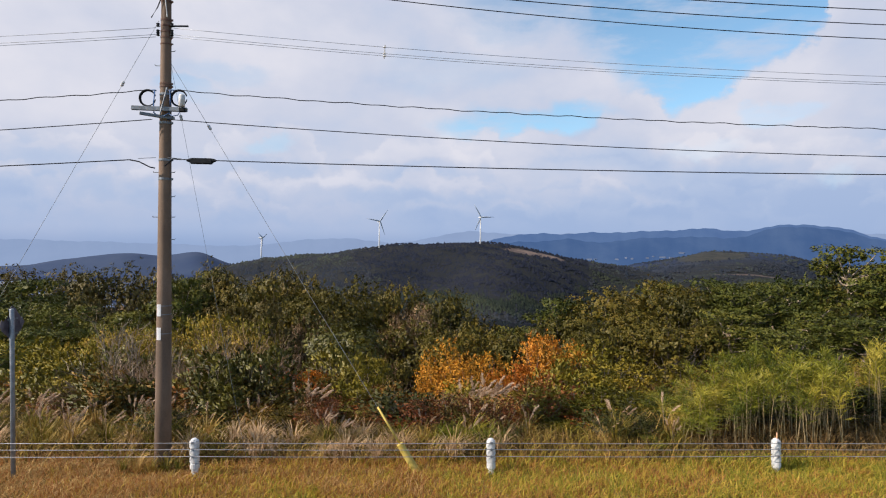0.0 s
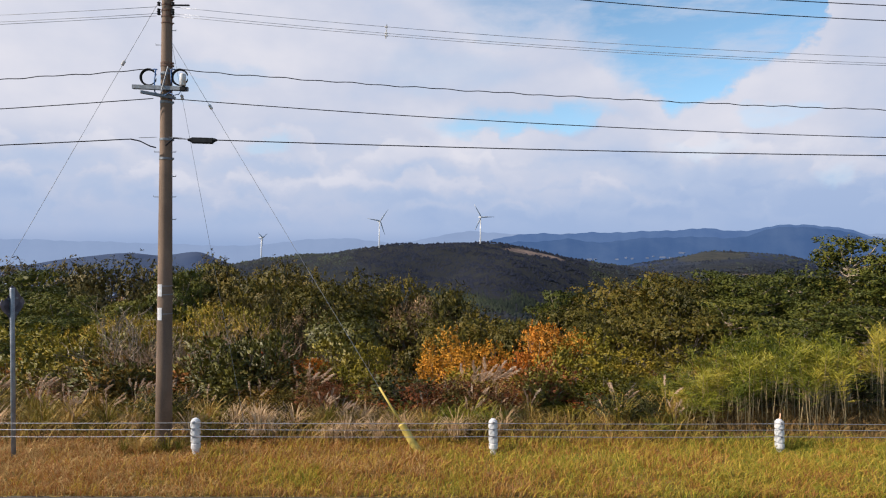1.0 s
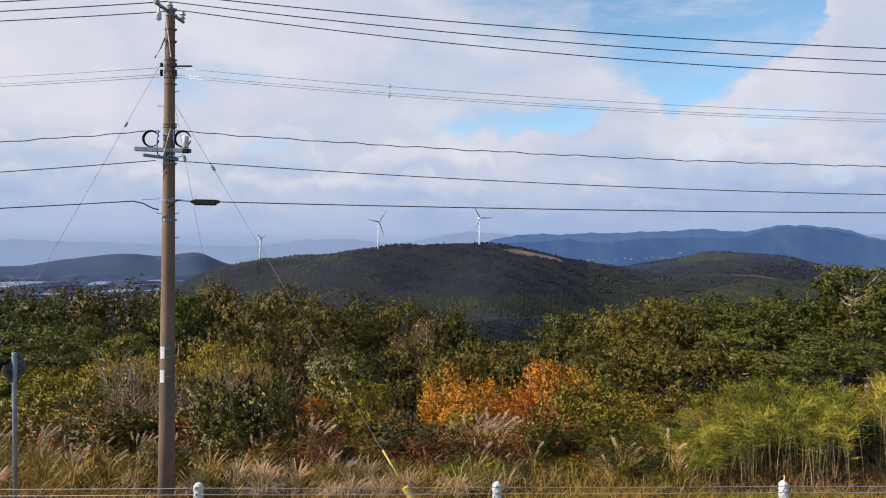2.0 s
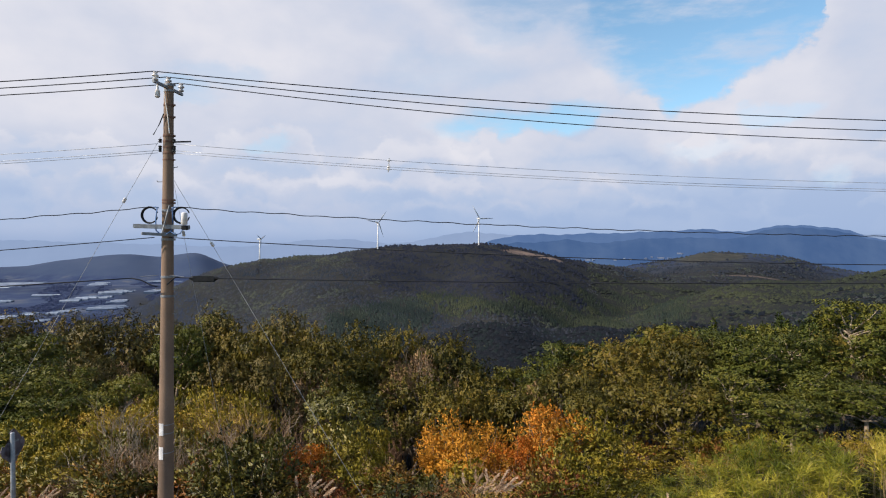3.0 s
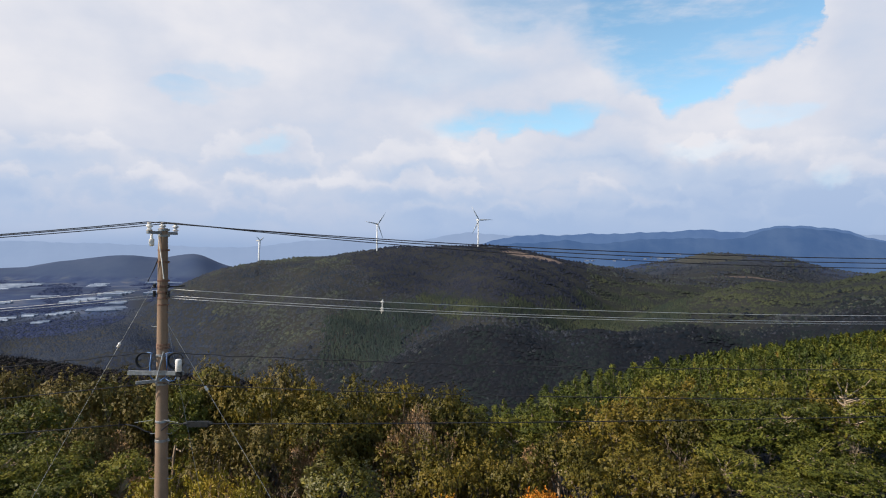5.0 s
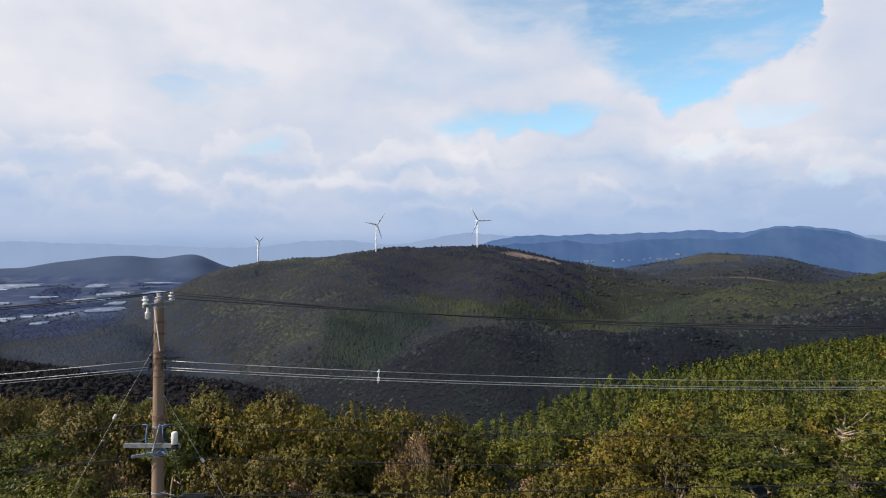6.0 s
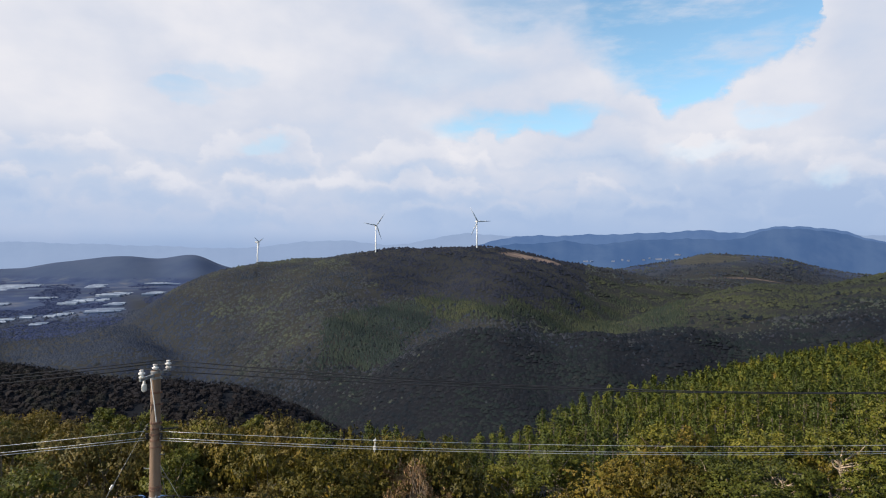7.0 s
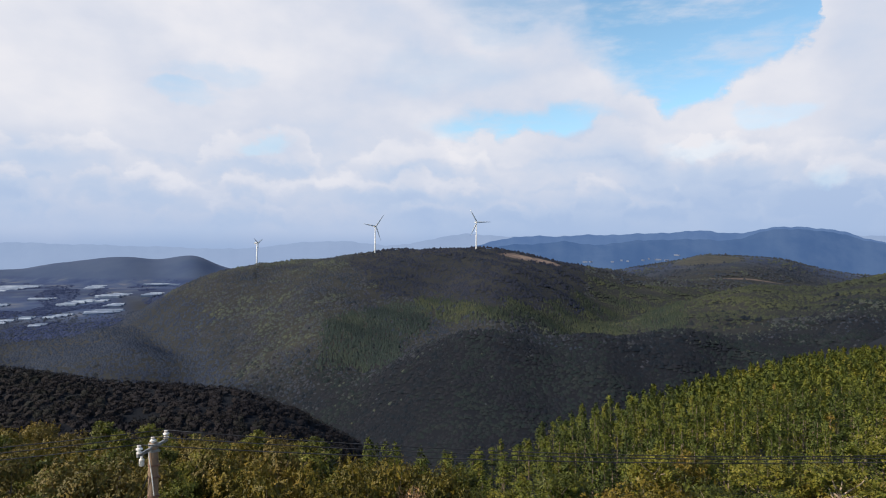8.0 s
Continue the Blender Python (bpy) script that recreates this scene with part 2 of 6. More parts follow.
M_RUSSET = foliage("leaf_russet_green", [(0.0492, 0.0492, 0.0139), (0.0821, 0.0795, 0.0170), (0.1029, 0.0864, 0.0244), (0.1230, 0.1136, 0.0218)], 0.55, 0.2)
M_SHRUB = foliage("leaf_scrub", [(0.0554, 0.0531, 0.0108), (0.1109, 0.0930, 0.0162), (0.2016, 0.1328, 0.0252), (0.2520, 0.1063, 0.0315)], 0.5, 0.25)
M_BRAMBLE = foliage("leaf_bramble", [(0.0688, 0.0495, 0.0143), (0.1625, 0.0605, 0.0220), (0.2500, 0.1155, 0.0352), (0.1500, 0.1265, 0.0220)], 0.55, 0.25)
M_UNDER = foliage("undergrowth_leaf", [(0.0400, 0.0400, 0.0096), (0.0880, 0.0640, 0.0176), (0.1760, 0.1200, 0.0440), (0.1040, 0.1040, 0.0176)], 0.6, 0.25)
M_DEEP = foliage("leaf_deep_green", [(0.0308, 0.0372, 0.0081), (0.0581, 0.0674, 0.0117), (0.0968, 0.0994, 0.0180)], 0.5, 0.2, 0.3)
M_BAMBOO = foliage("leaf_cane", [(0.0478, 0.0718, 0.0065), (0.1247, 0.1521, 0.0131), (0.2397, 0.2489, 0.0260), (0.3451, 0.3133, 0.0436)], 0.45, 0.3)
M_CANE = surface("cane_stem", (0.15, 0.115, 0.05), (0.34, 0.25, 0.13), 2.0, 0.5)
M_REED = foliage("reed_blade", [(0.0760, 0.0900, 0.0126), (0.1995, 0.1710, 0.0270), (0.3515, 0.2610, 0.0630), (0.4940, 0.3690, 0.1350)], 0.5, 0.3)
M_PLUME = foliage("reed_plume", [(0.28, 0.21, 0.13), (0.42, 0.34, 0.22), (0.58, 0.49, 0.34)], 0.8, 0.3)
M_CONIFER = conifer_material()


def grass_material():
    """Verge grass: green, gold and rusty patches, and every blade a little different."""
    m, g = material("verge_grass_blade")
    geo = g.node("ShaderNodeNewGeometry").outputs
    broad, small = g.noise(geo["Position"], 0.42, 3.0, 0.6).outputs[0], g.noise(geo["Position"], 2.2, 2.0, 0.6).outputs[0]
    across = g.math("MULTIPLY", g.node("ShaderNodeSeparateXYZ", {0: geo["Position"]}).outputs[0], -0.027)
    pick = g.math("ADD", across, g.math("MULTIPLY_ADD", broad, 0.85, g.math("MULTIPLY_ADD", small, 0.6, g.math("MULTIPLY_ADD", geo["Random Per Island"], 0.42, -0.39))))
    c = g.ramp(pick, [(0.22, (0.20, 0.21, 0.020)), (0.36, (0.41, 0.335, 0.034)), (0.48, (0.52, 0.35, 0.060)), (0.57, (0.37, 0.16, 0.042)), (0.66, (0.29, 0.115, 0.036)), (0.80, (0.52, 0.34, 0.13))])
    p = g.node("ShaderNodeBsdfPrincipled", {"Base Color": c, "Roughness": 0.6, "Specular IOR Level": 0.3})
    t = g.node("ShaderNodeBsdfTranslucent", {"Color": c})
    g.node("ShaderNodeOutputMaterial", {"Surface": g.node("ShaderNodeMixShader", {0: 0.3, 1: p, 2: t})})
    return m


M_GRASS = grass_material()
M_CONCRETE = surface("pole_concrete", (0.125, 0.084, 0.060), (0.215, 0.145, 0.102), 1.6, 0.85, fine=90, stretch=(1, 1, 0.35))
M_STEEL = surface("galvanised_steel", (0.16, 0.175, 0.20), (0.27, 0.29, 0.32), 9.0, 0.55, 0.5, fine=120, strength=0.1)
M_RUST = surface("rusty_band", (0.10, 0.05, 0.035), (0.18, 0.10, 0.07), 12.0, 0.8)
M_BLACK = surface("black_rubber", (0.014, 0.016, 0.019), (0.026, 0.028, 0.032), 8.0, 0.75, spec=0.15)
M_BLUE = surface("blue_sheath", (0.03, 0.09, 0.24), (0.05, 0.14, 0.34), 8.0, 0.5)
M_WHITE = surface("white_paint", (0.58, 0.58, 0.60), (0.66, 0.66, 0.68), 7.0, 0.5, fine=70)
M_DIRTY_WHITE = surface("weathered_white_paint", (0.48, 0.47, 0.46), (0.66, 0.66, 0.67), 5.0, 0.55, fine=50)
M_CERAMIC = surface("white_porcelain", (0.36, 0.33, 0.32), (0.70, 0.70, 0.71), 14.0, 0.2)
# turbine white, greyed to carry the haze of distance in its colour
M_TURBINE = surface("turbine_hazed_white", (0.50, 0.51, 0.53), (0.58, 0.59, 0.60), 0.05, 0.45)
M_SIGN_BACK = surface("weathered_sign_back", (0.085, 0.080, 0.105), (0.145, 0.135, 0.165), 6.0, 0.6, 0.1)
M_GREY = surface("grey_sign_back", (0.20, 0.22, 0.25), (0.30, 0.32, 0.35), 6.0, 0.5, 0.3)
M_YELLOW_PLASTIC = surface("yellow_plastic", (0.46, 0.33, 0.06), (0.60, 0.45, 0.11), 3.0, 0.6)
M_WIRE = surface("wire_black", (0.014, 0.016, 0.022), (0.026, 0.028, 0.036), 2.0, 0.8, spec=0.1)
M_CABLE = surface("cable_galvanised", (0.20, 0.21, 0.23), (0.30, 0.31, 0.34), 2.0, 0.55, 0.4)
M_BRIGHT_WIRE = surface("wire_bright", (0.34, 0.36, 0.40), (0.48, 0.50, 0.54), 2.0, 0.4, 0.5)
M_STRAND = surface("guy_strand", (0.24, 0.25, 0.27), (0.34, 0.35, 0.37), 2.0, 0.6, 0.2)
M_ASPHALT = surface("asphalt", (0.045, 0.044, 0.045), (0.07, 0.066, 0.064), 0.7, 0.9, fine=140, strength=0.4)
# hill forest: low tones stand for cloud shade, their blue for distance haze
M_HILL = woodland("hazed_hill_forest", [(0.0110, 0.0161, 0.0284), (0.0162, 0.0225, 0.0334), (0.0242, 0.0261, 0.0364), (0.0300, 0.0377, 0.0354), (0.0455, 0.0519, 0.0354)], 0.0055)
# woods below the hill; the blue of the air before them is painted in
M_HAZED_FOOT = woodland("hazed_foot_leaf", [(0.0124, 0.0181, 0.0350), (0.0159, 0.0229, 0.0416), (0.0222, 0.0295, 0.0454)], 0.008)
# the slope's sunlit strip is put into a lighter cedar green
M_CEDAR = woodland("lit_cedar_strip", [(0.0134, 0.0208, 0.0194), (0.0210, 0.0291, 0.0220), (0.0353, 0.0415, 0.0238)], 0.010)
# ridge forest, darkened in colour where a cloud shades the crest
M_SHADED_RIDGE = woodland("cloud_shaded_ridge_leaf", [(0.0094, 0.0129, 0.0245), (0.0126, 0.0159, 0.0280), (0.0177, 0.0197, 0.0314)], 0.008)
# spur forest: the shadow of a cloud is put into these dark tones
M_SHADED_SPUR = woodland("cloud_shaded_spur_leaf", [(0.0030, 0.0055, 0.0101), (0.0051, 0.0084, 0.0134), (0.0095, 0.0106, 0.0155), (0.0072, 0.0125, 0.0142), (0.0132, 0.0160, 0.0184)], 0.011)
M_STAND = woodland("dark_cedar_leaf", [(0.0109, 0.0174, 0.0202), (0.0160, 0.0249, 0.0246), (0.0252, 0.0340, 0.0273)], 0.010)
# brown leaves, dark tones because the cloud shade over the wood is painted in
M_SHADED_BROWN = woodland("shaded_brown_leaf", [(0.0103, 0.0101, 0.0135), (0.0132, 0.0125, 0.0158), (0.0168, 0.0148, 0.0166), (0.0161, 0.0179, 0.0166)], 0.03)
# valley groves with the blue of distance haze mixed into the leaves
M_HAZED_GROVE = woodland("hazed_grove_leaf", [(0.0136, 0.0220, 0.0634), (0.0185, 0.0292, 0.0761), (0.0257, 0.0370, 0.0803)], 0.01)
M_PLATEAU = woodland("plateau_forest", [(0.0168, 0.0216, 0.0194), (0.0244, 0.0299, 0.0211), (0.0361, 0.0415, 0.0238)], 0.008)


def ground_material():
    m, g = material("soil_and_hazed_land")
    at = g.node("ShaderNodeNewGeometry").outputs["Position"]
    broad, grain = g.noise(at, 0.5, 5.0).outputs[0], g.noise(at, 14.0, 4.0).outputs[0]
    near = g.mix(g.smooth(broad, 0.35, 0.65), (0.17, 0.125, 0.036, 1), (0.25, 0.17, 0.056, 1))
    near = g.mix(0.6, near, g.ramp(grain, [(0.3, (0.5, 0.5, 0.5)), (0.7, (1.3, 1.3, 1.3))]), "MULTIPLY")
    # far land: base tones already hold cloud shade and haze blue
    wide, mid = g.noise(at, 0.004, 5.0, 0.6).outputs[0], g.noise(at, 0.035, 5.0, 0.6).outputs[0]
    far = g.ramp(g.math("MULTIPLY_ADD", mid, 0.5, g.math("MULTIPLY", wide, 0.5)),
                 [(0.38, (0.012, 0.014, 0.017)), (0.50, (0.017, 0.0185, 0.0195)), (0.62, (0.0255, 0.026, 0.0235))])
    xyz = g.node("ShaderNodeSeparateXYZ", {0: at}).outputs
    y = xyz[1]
    # the lower spur's ground is darkened for the cloud shadow on it
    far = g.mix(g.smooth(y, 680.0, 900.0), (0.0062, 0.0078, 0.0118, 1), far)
    # fields and belts of the plain, blue with haze put into the colour
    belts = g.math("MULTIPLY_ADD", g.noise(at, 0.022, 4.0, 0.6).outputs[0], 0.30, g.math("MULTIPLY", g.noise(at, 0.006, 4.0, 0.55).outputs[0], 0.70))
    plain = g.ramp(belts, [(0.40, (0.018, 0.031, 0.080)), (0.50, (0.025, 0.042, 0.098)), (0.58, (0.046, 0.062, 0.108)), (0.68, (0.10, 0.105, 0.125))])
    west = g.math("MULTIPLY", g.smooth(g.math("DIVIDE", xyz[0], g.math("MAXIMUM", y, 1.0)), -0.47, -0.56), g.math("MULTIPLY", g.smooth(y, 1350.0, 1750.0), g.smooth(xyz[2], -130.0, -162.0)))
    ex = g.math("DIVIDE", g.math("SUBTRACT", xyz[0], EYE_X), g.math("MAXIMUM", y, 1.0))
    rag = g.math("SUBTRACT", g.noise(at, 0.03, 4.0, 0.6).outputs[0], 0.5)

    def patch(u, d, ru, rd, slant=0.0):
        """An opening in the forest with a ragged edge."""
        p = g.math("DIVIDE", g.math("SUBTRACT", ex, g.math("MULTIPLY_ADD", g.math("SUBTRACT", y, d), slant, u)), ru)
        q = g.math("DIVIDE", g.math("SUBTRACT", y, d), rd)
        r = g.math("MULTIPLY_ADD", rag, 1.6, g.math("ADD", g.math("MULTIPLY", p, p), g.math("MULTIPLY", q, q)))
        return g.math("SUBTRACT", 1.0, g.smooth(r, 0.7, 1.15))

    # brown leaf litter, with the shade under the scrub put into its colour
    shaded_litter = g.mix(g.smooth(broad, 0.35, 0.65), (0.024, 0.017, 0.010, 1), (0.050, 0.034, 0.020, 1))
    near = g.mix(g.smooth(y, 12.8, 14.2), near, shaded_litter)
    # the west hill takes an even hazier painted blue
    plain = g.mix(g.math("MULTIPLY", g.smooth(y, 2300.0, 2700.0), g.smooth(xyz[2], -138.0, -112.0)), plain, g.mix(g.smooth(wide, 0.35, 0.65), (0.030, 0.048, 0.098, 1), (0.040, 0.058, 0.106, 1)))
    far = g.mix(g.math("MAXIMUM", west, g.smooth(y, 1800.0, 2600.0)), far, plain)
    tan = g.mix(g.smooth(rag, -0.15, 0.15), (0.075, 0.060, 0.058, 1), (0.17, 0.125, 0.105, 1))
    far = g.mix(patch(0.150, 1545.0, 0.050, 42.0, -0.0002), far, tan)
    far = g.mix(patch(0.445, 2240.0, 0.062, 160.0), far, g.mix(g.smooth(rag, -0.15, 0.15), (0.028, 0.031, 0.030, 1), (0.046, 0.044, 0.038, 1)))
    far = g.mix(g.math("MULTIPLY", patch(0.490, 1765.0, 0.080, 16.0), 0.55), far, tan)
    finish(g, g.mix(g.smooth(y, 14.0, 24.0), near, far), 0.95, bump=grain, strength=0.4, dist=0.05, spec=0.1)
    return m


M_GROUND = ground_material()


def haze_glow_material(name, low, high):
    """Distant ranges: the haze of kilometres of air is put into a glowing colour."""
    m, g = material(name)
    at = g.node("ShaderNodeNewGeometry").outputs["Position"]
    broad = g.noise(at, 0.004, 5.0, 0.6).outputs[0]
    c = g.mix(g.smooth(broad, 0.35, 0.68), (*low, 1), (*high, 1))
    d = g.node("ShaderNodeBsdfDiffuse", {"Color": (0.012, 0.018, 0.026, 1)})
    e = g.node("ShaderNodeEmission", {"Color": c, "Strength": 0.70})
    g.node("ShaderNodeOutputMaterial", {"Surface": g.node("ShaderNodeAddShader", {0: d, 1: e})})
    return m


M_RANGE = haze_glow_material("haze_blue_range", (0.078, 0.145, 0.315), (0.10, 0.172, 0.34))
M_NEAR_RANGE = haze_glow_material("haze_foothill_range", (0.050, 0.105, 0.245), (0.072, 0.130, 0.27))
M_PALE_RANGE = haze_glow_material("haze_pale_range", (0.275, 0.360, 0.540), (0.29, 0.375, 0.555))


# ---- building helpers ----
def mesh_from(name, verts, faces, mat, smooth=False, normals=None):
    """A mesh from arrays; normals, one a vertex, let many small leaves shade as one crown."""
    me = bpy.data.meshes.new(name)
    me.from_pydata([tuple(v) for v in verts] if not isinstance(verts, np.ndarray) else verts.tolist(), [], faces if isinstance(faces, list) else faces.tolist())
    me.materials.append(mat)
    if smooth or normals is not None:
        me.polygons.foreach_set("use_smooth", [True] * len(me.polygons))
    me.update()
    if normals is not None:
        me.normals_split_custom_set_from_vertices(normals.tolist())
    return me


def from_bm(name, bm, mat, smooth=False):
    me = bpy.data.meshes.new(name)
    bmesh.ops.recalc_face_normals(bm, faces=bm.faces)
    bm.to_mesh(me)
    bm.free()
    me.materials.append(mat)
    if smooth:
        me.polygons.foreach_set("use_smooth", [True] * len(me.polygons))
    return me


def part(name, me, parent, label="", m=None):
    ob = new(name, me)
    ob.parent = parent
    if m is not None:
        ob.matrix_basis = m
    if label:
        ob["label"] = label
    return ob


def thing(name, m, label, category, group="", kind=""):
    ob = new(name)
    ob.empty_display_size = 0.2
    ob.matrix_basis = m
    return tagged(ob, label, category, group, kind)


def lathe(bm, profile, sides=16, m=None):
    """Turn (radius, height) pairs round z; capped at both ends."""
    m = m or Matrix()
    rings = [[bm.verts.new(m @ Vector((r * math.cos(a), r * math.sin(a), h))) for a in (2 * math.pi * i / sides for i in range(sides))] for r, h in profile]
    for a, b in zip(rings, rings[1:]):
        for i in range(sides):
            j = (i + 1) % sides
            bm.faces.new((a[i], a[j], b[j], b[i]))
    bm.faces.new(rings[0][::-1])
    bm.faces.new(rings[-1])


def tube(bm, pts, radii, sides=5):
    """A tapered round bar through points."""
    pts = [Vector(p) for p in pts]
    rings = []
    for i, p in enumerate(pts):
        d = (pts[min(i + 1, len(pts) - 1)] - pts[max(i - 1, 0)]).normalized()
        a = d.cross(Vector((0.31, 0.2, 0.93))).normalized() if abs(d.z) < 0.95 else d.cross(Vector((1, 0, 0))).normalized()
        b = d.cross(a)
        r = radii[i] if isinstance(radii, (list, tuple)) else radii
        rings.append([bm.verts.new(p + a * r * math.cos(2 * math.pi * k / sides) + b * r * math.sin(2 * math.pi * k / sides)) for k in range(sides)])
    for u, v in zip(rings, rings[1:]):
        for k in range(sides):
            j = (k + 1) % sides
            bm.faces.new((u[k], u[j], v[j], v[k]))
    bm.faces.new(rings[0][::-1])
    bm.faces.new(rings[-1])


def box(bm, sx, sy, sz, m=None, bevel=0.0):
    r = bmesh.ops.create_cube(bm, size=1.0, matrix=(m or Matrix()) @ Matrix.Diagonal((sx, sy, sz, 1)))
    if bevel:
        bmesh.ops.bevel(bm, geom=list({e for v in r["verts"] for e in v.link_edges}), offset=bevel, segments=2, affect="EDGES")


def leaves(rng, centres, outward, length, width, spread=0.9, droop=0.0, lay=0.0, arch=0.10, soft=0.0):
    """Folded leaves at the centres: vertices, faces and normals. lay: 0 stands them on end, 1 shingles them over the crown.
    soft: how far a leaf's shading follows the crown's own roundness."""
    n = len(centres)
    out = outward / (np.linalg.norm(outward, axis=1, keepdims=True) + 1e-9)
    wild = rng.normal(0, 1, (n, 3))
    tangent = np.cross(out, wild)
    tangent /= np.linalg.norm(tangent, axis=1, keepdims=True) + 1e-9
    axis = out * (1 - 0.8 * lay) + tangent * lay + rng.normal(0, spread * (1 - 0.6 * lay), (n, 3))
    axis[:, 2] -= droop
    axis /= np.linalg.norm(axis, axis=1, keepdims=True) + 1e-9
    face = out * lay + rng.normal(0, 0.26, (n, 3)) * lay + rng.normal(0, 1, (n, 3)) * (1 - lay)
    side = np.cross(axis, face)
    side /= np.linalg.norm(side, axis=1, keepdims=True) + 1e-9
    up = np.cross(side, axis)
    turn = np.where((up * out).sum(1, keepdims=True) < 0, -1.0, 1.0)      # the upper side faces out of the crown
    side, up = side * turn, up * turn
    ln = length * rng.uniform(0.65, 1.3, (n, 1))
    wd = width * rng.uniform(0.7, 1.25, (n, 1))
    base, tip = centres, centres + axis * ln
    mid = centres + axis * ln * 0.5 + up * ln * arch
    v = np.stack([base, mid + side * wd * 0.5, tip, mid - side * wd * 0.5], 1).reshape(-1, 3)
    f = np.arange(4 * n).reshape(n, 4)
    shade = out * soft + up * (1 - soft)
    shade /= np.linalg.norm(shade, axis=1, keepdims=True) + 1e-9
    return v, f, np.repeat(shade, 4, 0)


def lumps_crown(rng, lumps, per, length, width, flat=1.0, spread=0.8, droop=0.0, inner=0.55, lay=0.76, tuft=8, soft=0.75):
    """Tufts of leaves over many lumps (x, y, z, radius), thick on the outside and thin within."""
    c, o = [], []
    core = np.array([0.0, 0.0, min(q[2] for q in lumps)])
    for x, y, z, r in lumps:
        n = max(4, int(per * r * r / tuft))
        d = rng.normal(0, 1, (n, 3))
        d /= np.linalg.norm(d, axis=1, keepdims=True)
        d[:, 2] = np.where(d[:, 2] < -0.25, -d[:, 2], d[:, 2])
        rad = r * (inner + (1.10 - inner) * rng.uniform(0, 1, (n, 1)) ** 0.6) * (1 + 0.18 * np.sin(d[:, :1] * 7 + x) * np.cos(d[:, 1:2] * 6 + y))
        tip = np.repeat(np.array([x, y, z]) + d * rad * np.array([1, 1, flat]), tuft, 0)
        whole = np.array([x, y, z]) - core
        whole = 0.45 * whole / (np.linalg.norm(whole) + 1e-6)
        way = np.repeat(d * np.array([1, 1, 1 / max(flat, 0.2)]), tuft, 0) + whole + rng.normal(0, 0.22, (n * tuft, 3)) + np.array([0, 0, 0.15 - droop])
        c.append(tip + rng.normal(0, 0.32 * length, (n * tuft, 3)))
        o.append(way)
    return leaves(rng, np.concatenate(c), np.concatenate(o), length, width, 0.35 * spread, 0.0, lay, 0.10, soft)


def inner_mass(name, lumps, flat, rng, mat, shrink=0.56, per=44, longest=0.26):
    """The dense inside of a crown: leaves deep under each lump's tufts."""
    c, o = [], []
    for x, y, z, r in lumps:
        d = rng.normal(0, 1, (per, 3))
        d /= np.linalg.norm(d, axis=1, keepdims=True)
        c.append(np.array([x, y, z - 0.08]) + d * r * shrink * rng.uniform(0.75, 1.15, (per, 1)) * np.array([1, 1, flat]))
        o.append(d)
    size = float(np.mean([q[3] for q in lumps])) * shrink
    v, f, nm = leaves(rng, np.concatenate(c), np.concatenate(o), min(longest, 0.8 * size), min(0.68 * longest, 0.56 * size), 0.4, 0.0, 0.8, 0.10, 0.8)
    return ("inner_foliage", mesh_from(name + "_inner", v, f, mat, normals=nm))


# ---- the land ----


def bend_line(x, pts):
    """Height along a crest through a few points, its corners rounded off."""
    a, h = [p[0] for p in pts], [p[1] for p in pts]
    return sum(w * np.interp(np.asarray(x, float) + d, a, h) for d, w in ((-0.016, 0.15), (-0.008, 0.22), (0.0, 0.26), (0.008, 0.22), (0.016, 0.15)))


def canopy(x, y):
    """Height of the tree tops on the near slope."""
    dip = 1.7 * np.exp(-((x / np.maximum(y, 10) - 0.10) / 0.11) ** 2) * np.clip((54 - y) / 16, 0, 1)
    return 8.5 + 0.096 * np.maximum(x, 0) + 0.00008 * np.maximum(x, 0) ** 2 - 0.196 * y - dip


def slope_edge(x):
    return 60 + 1.15 * np.maximum(x, 0) + 0.4 * np.maximum(-x, 0)


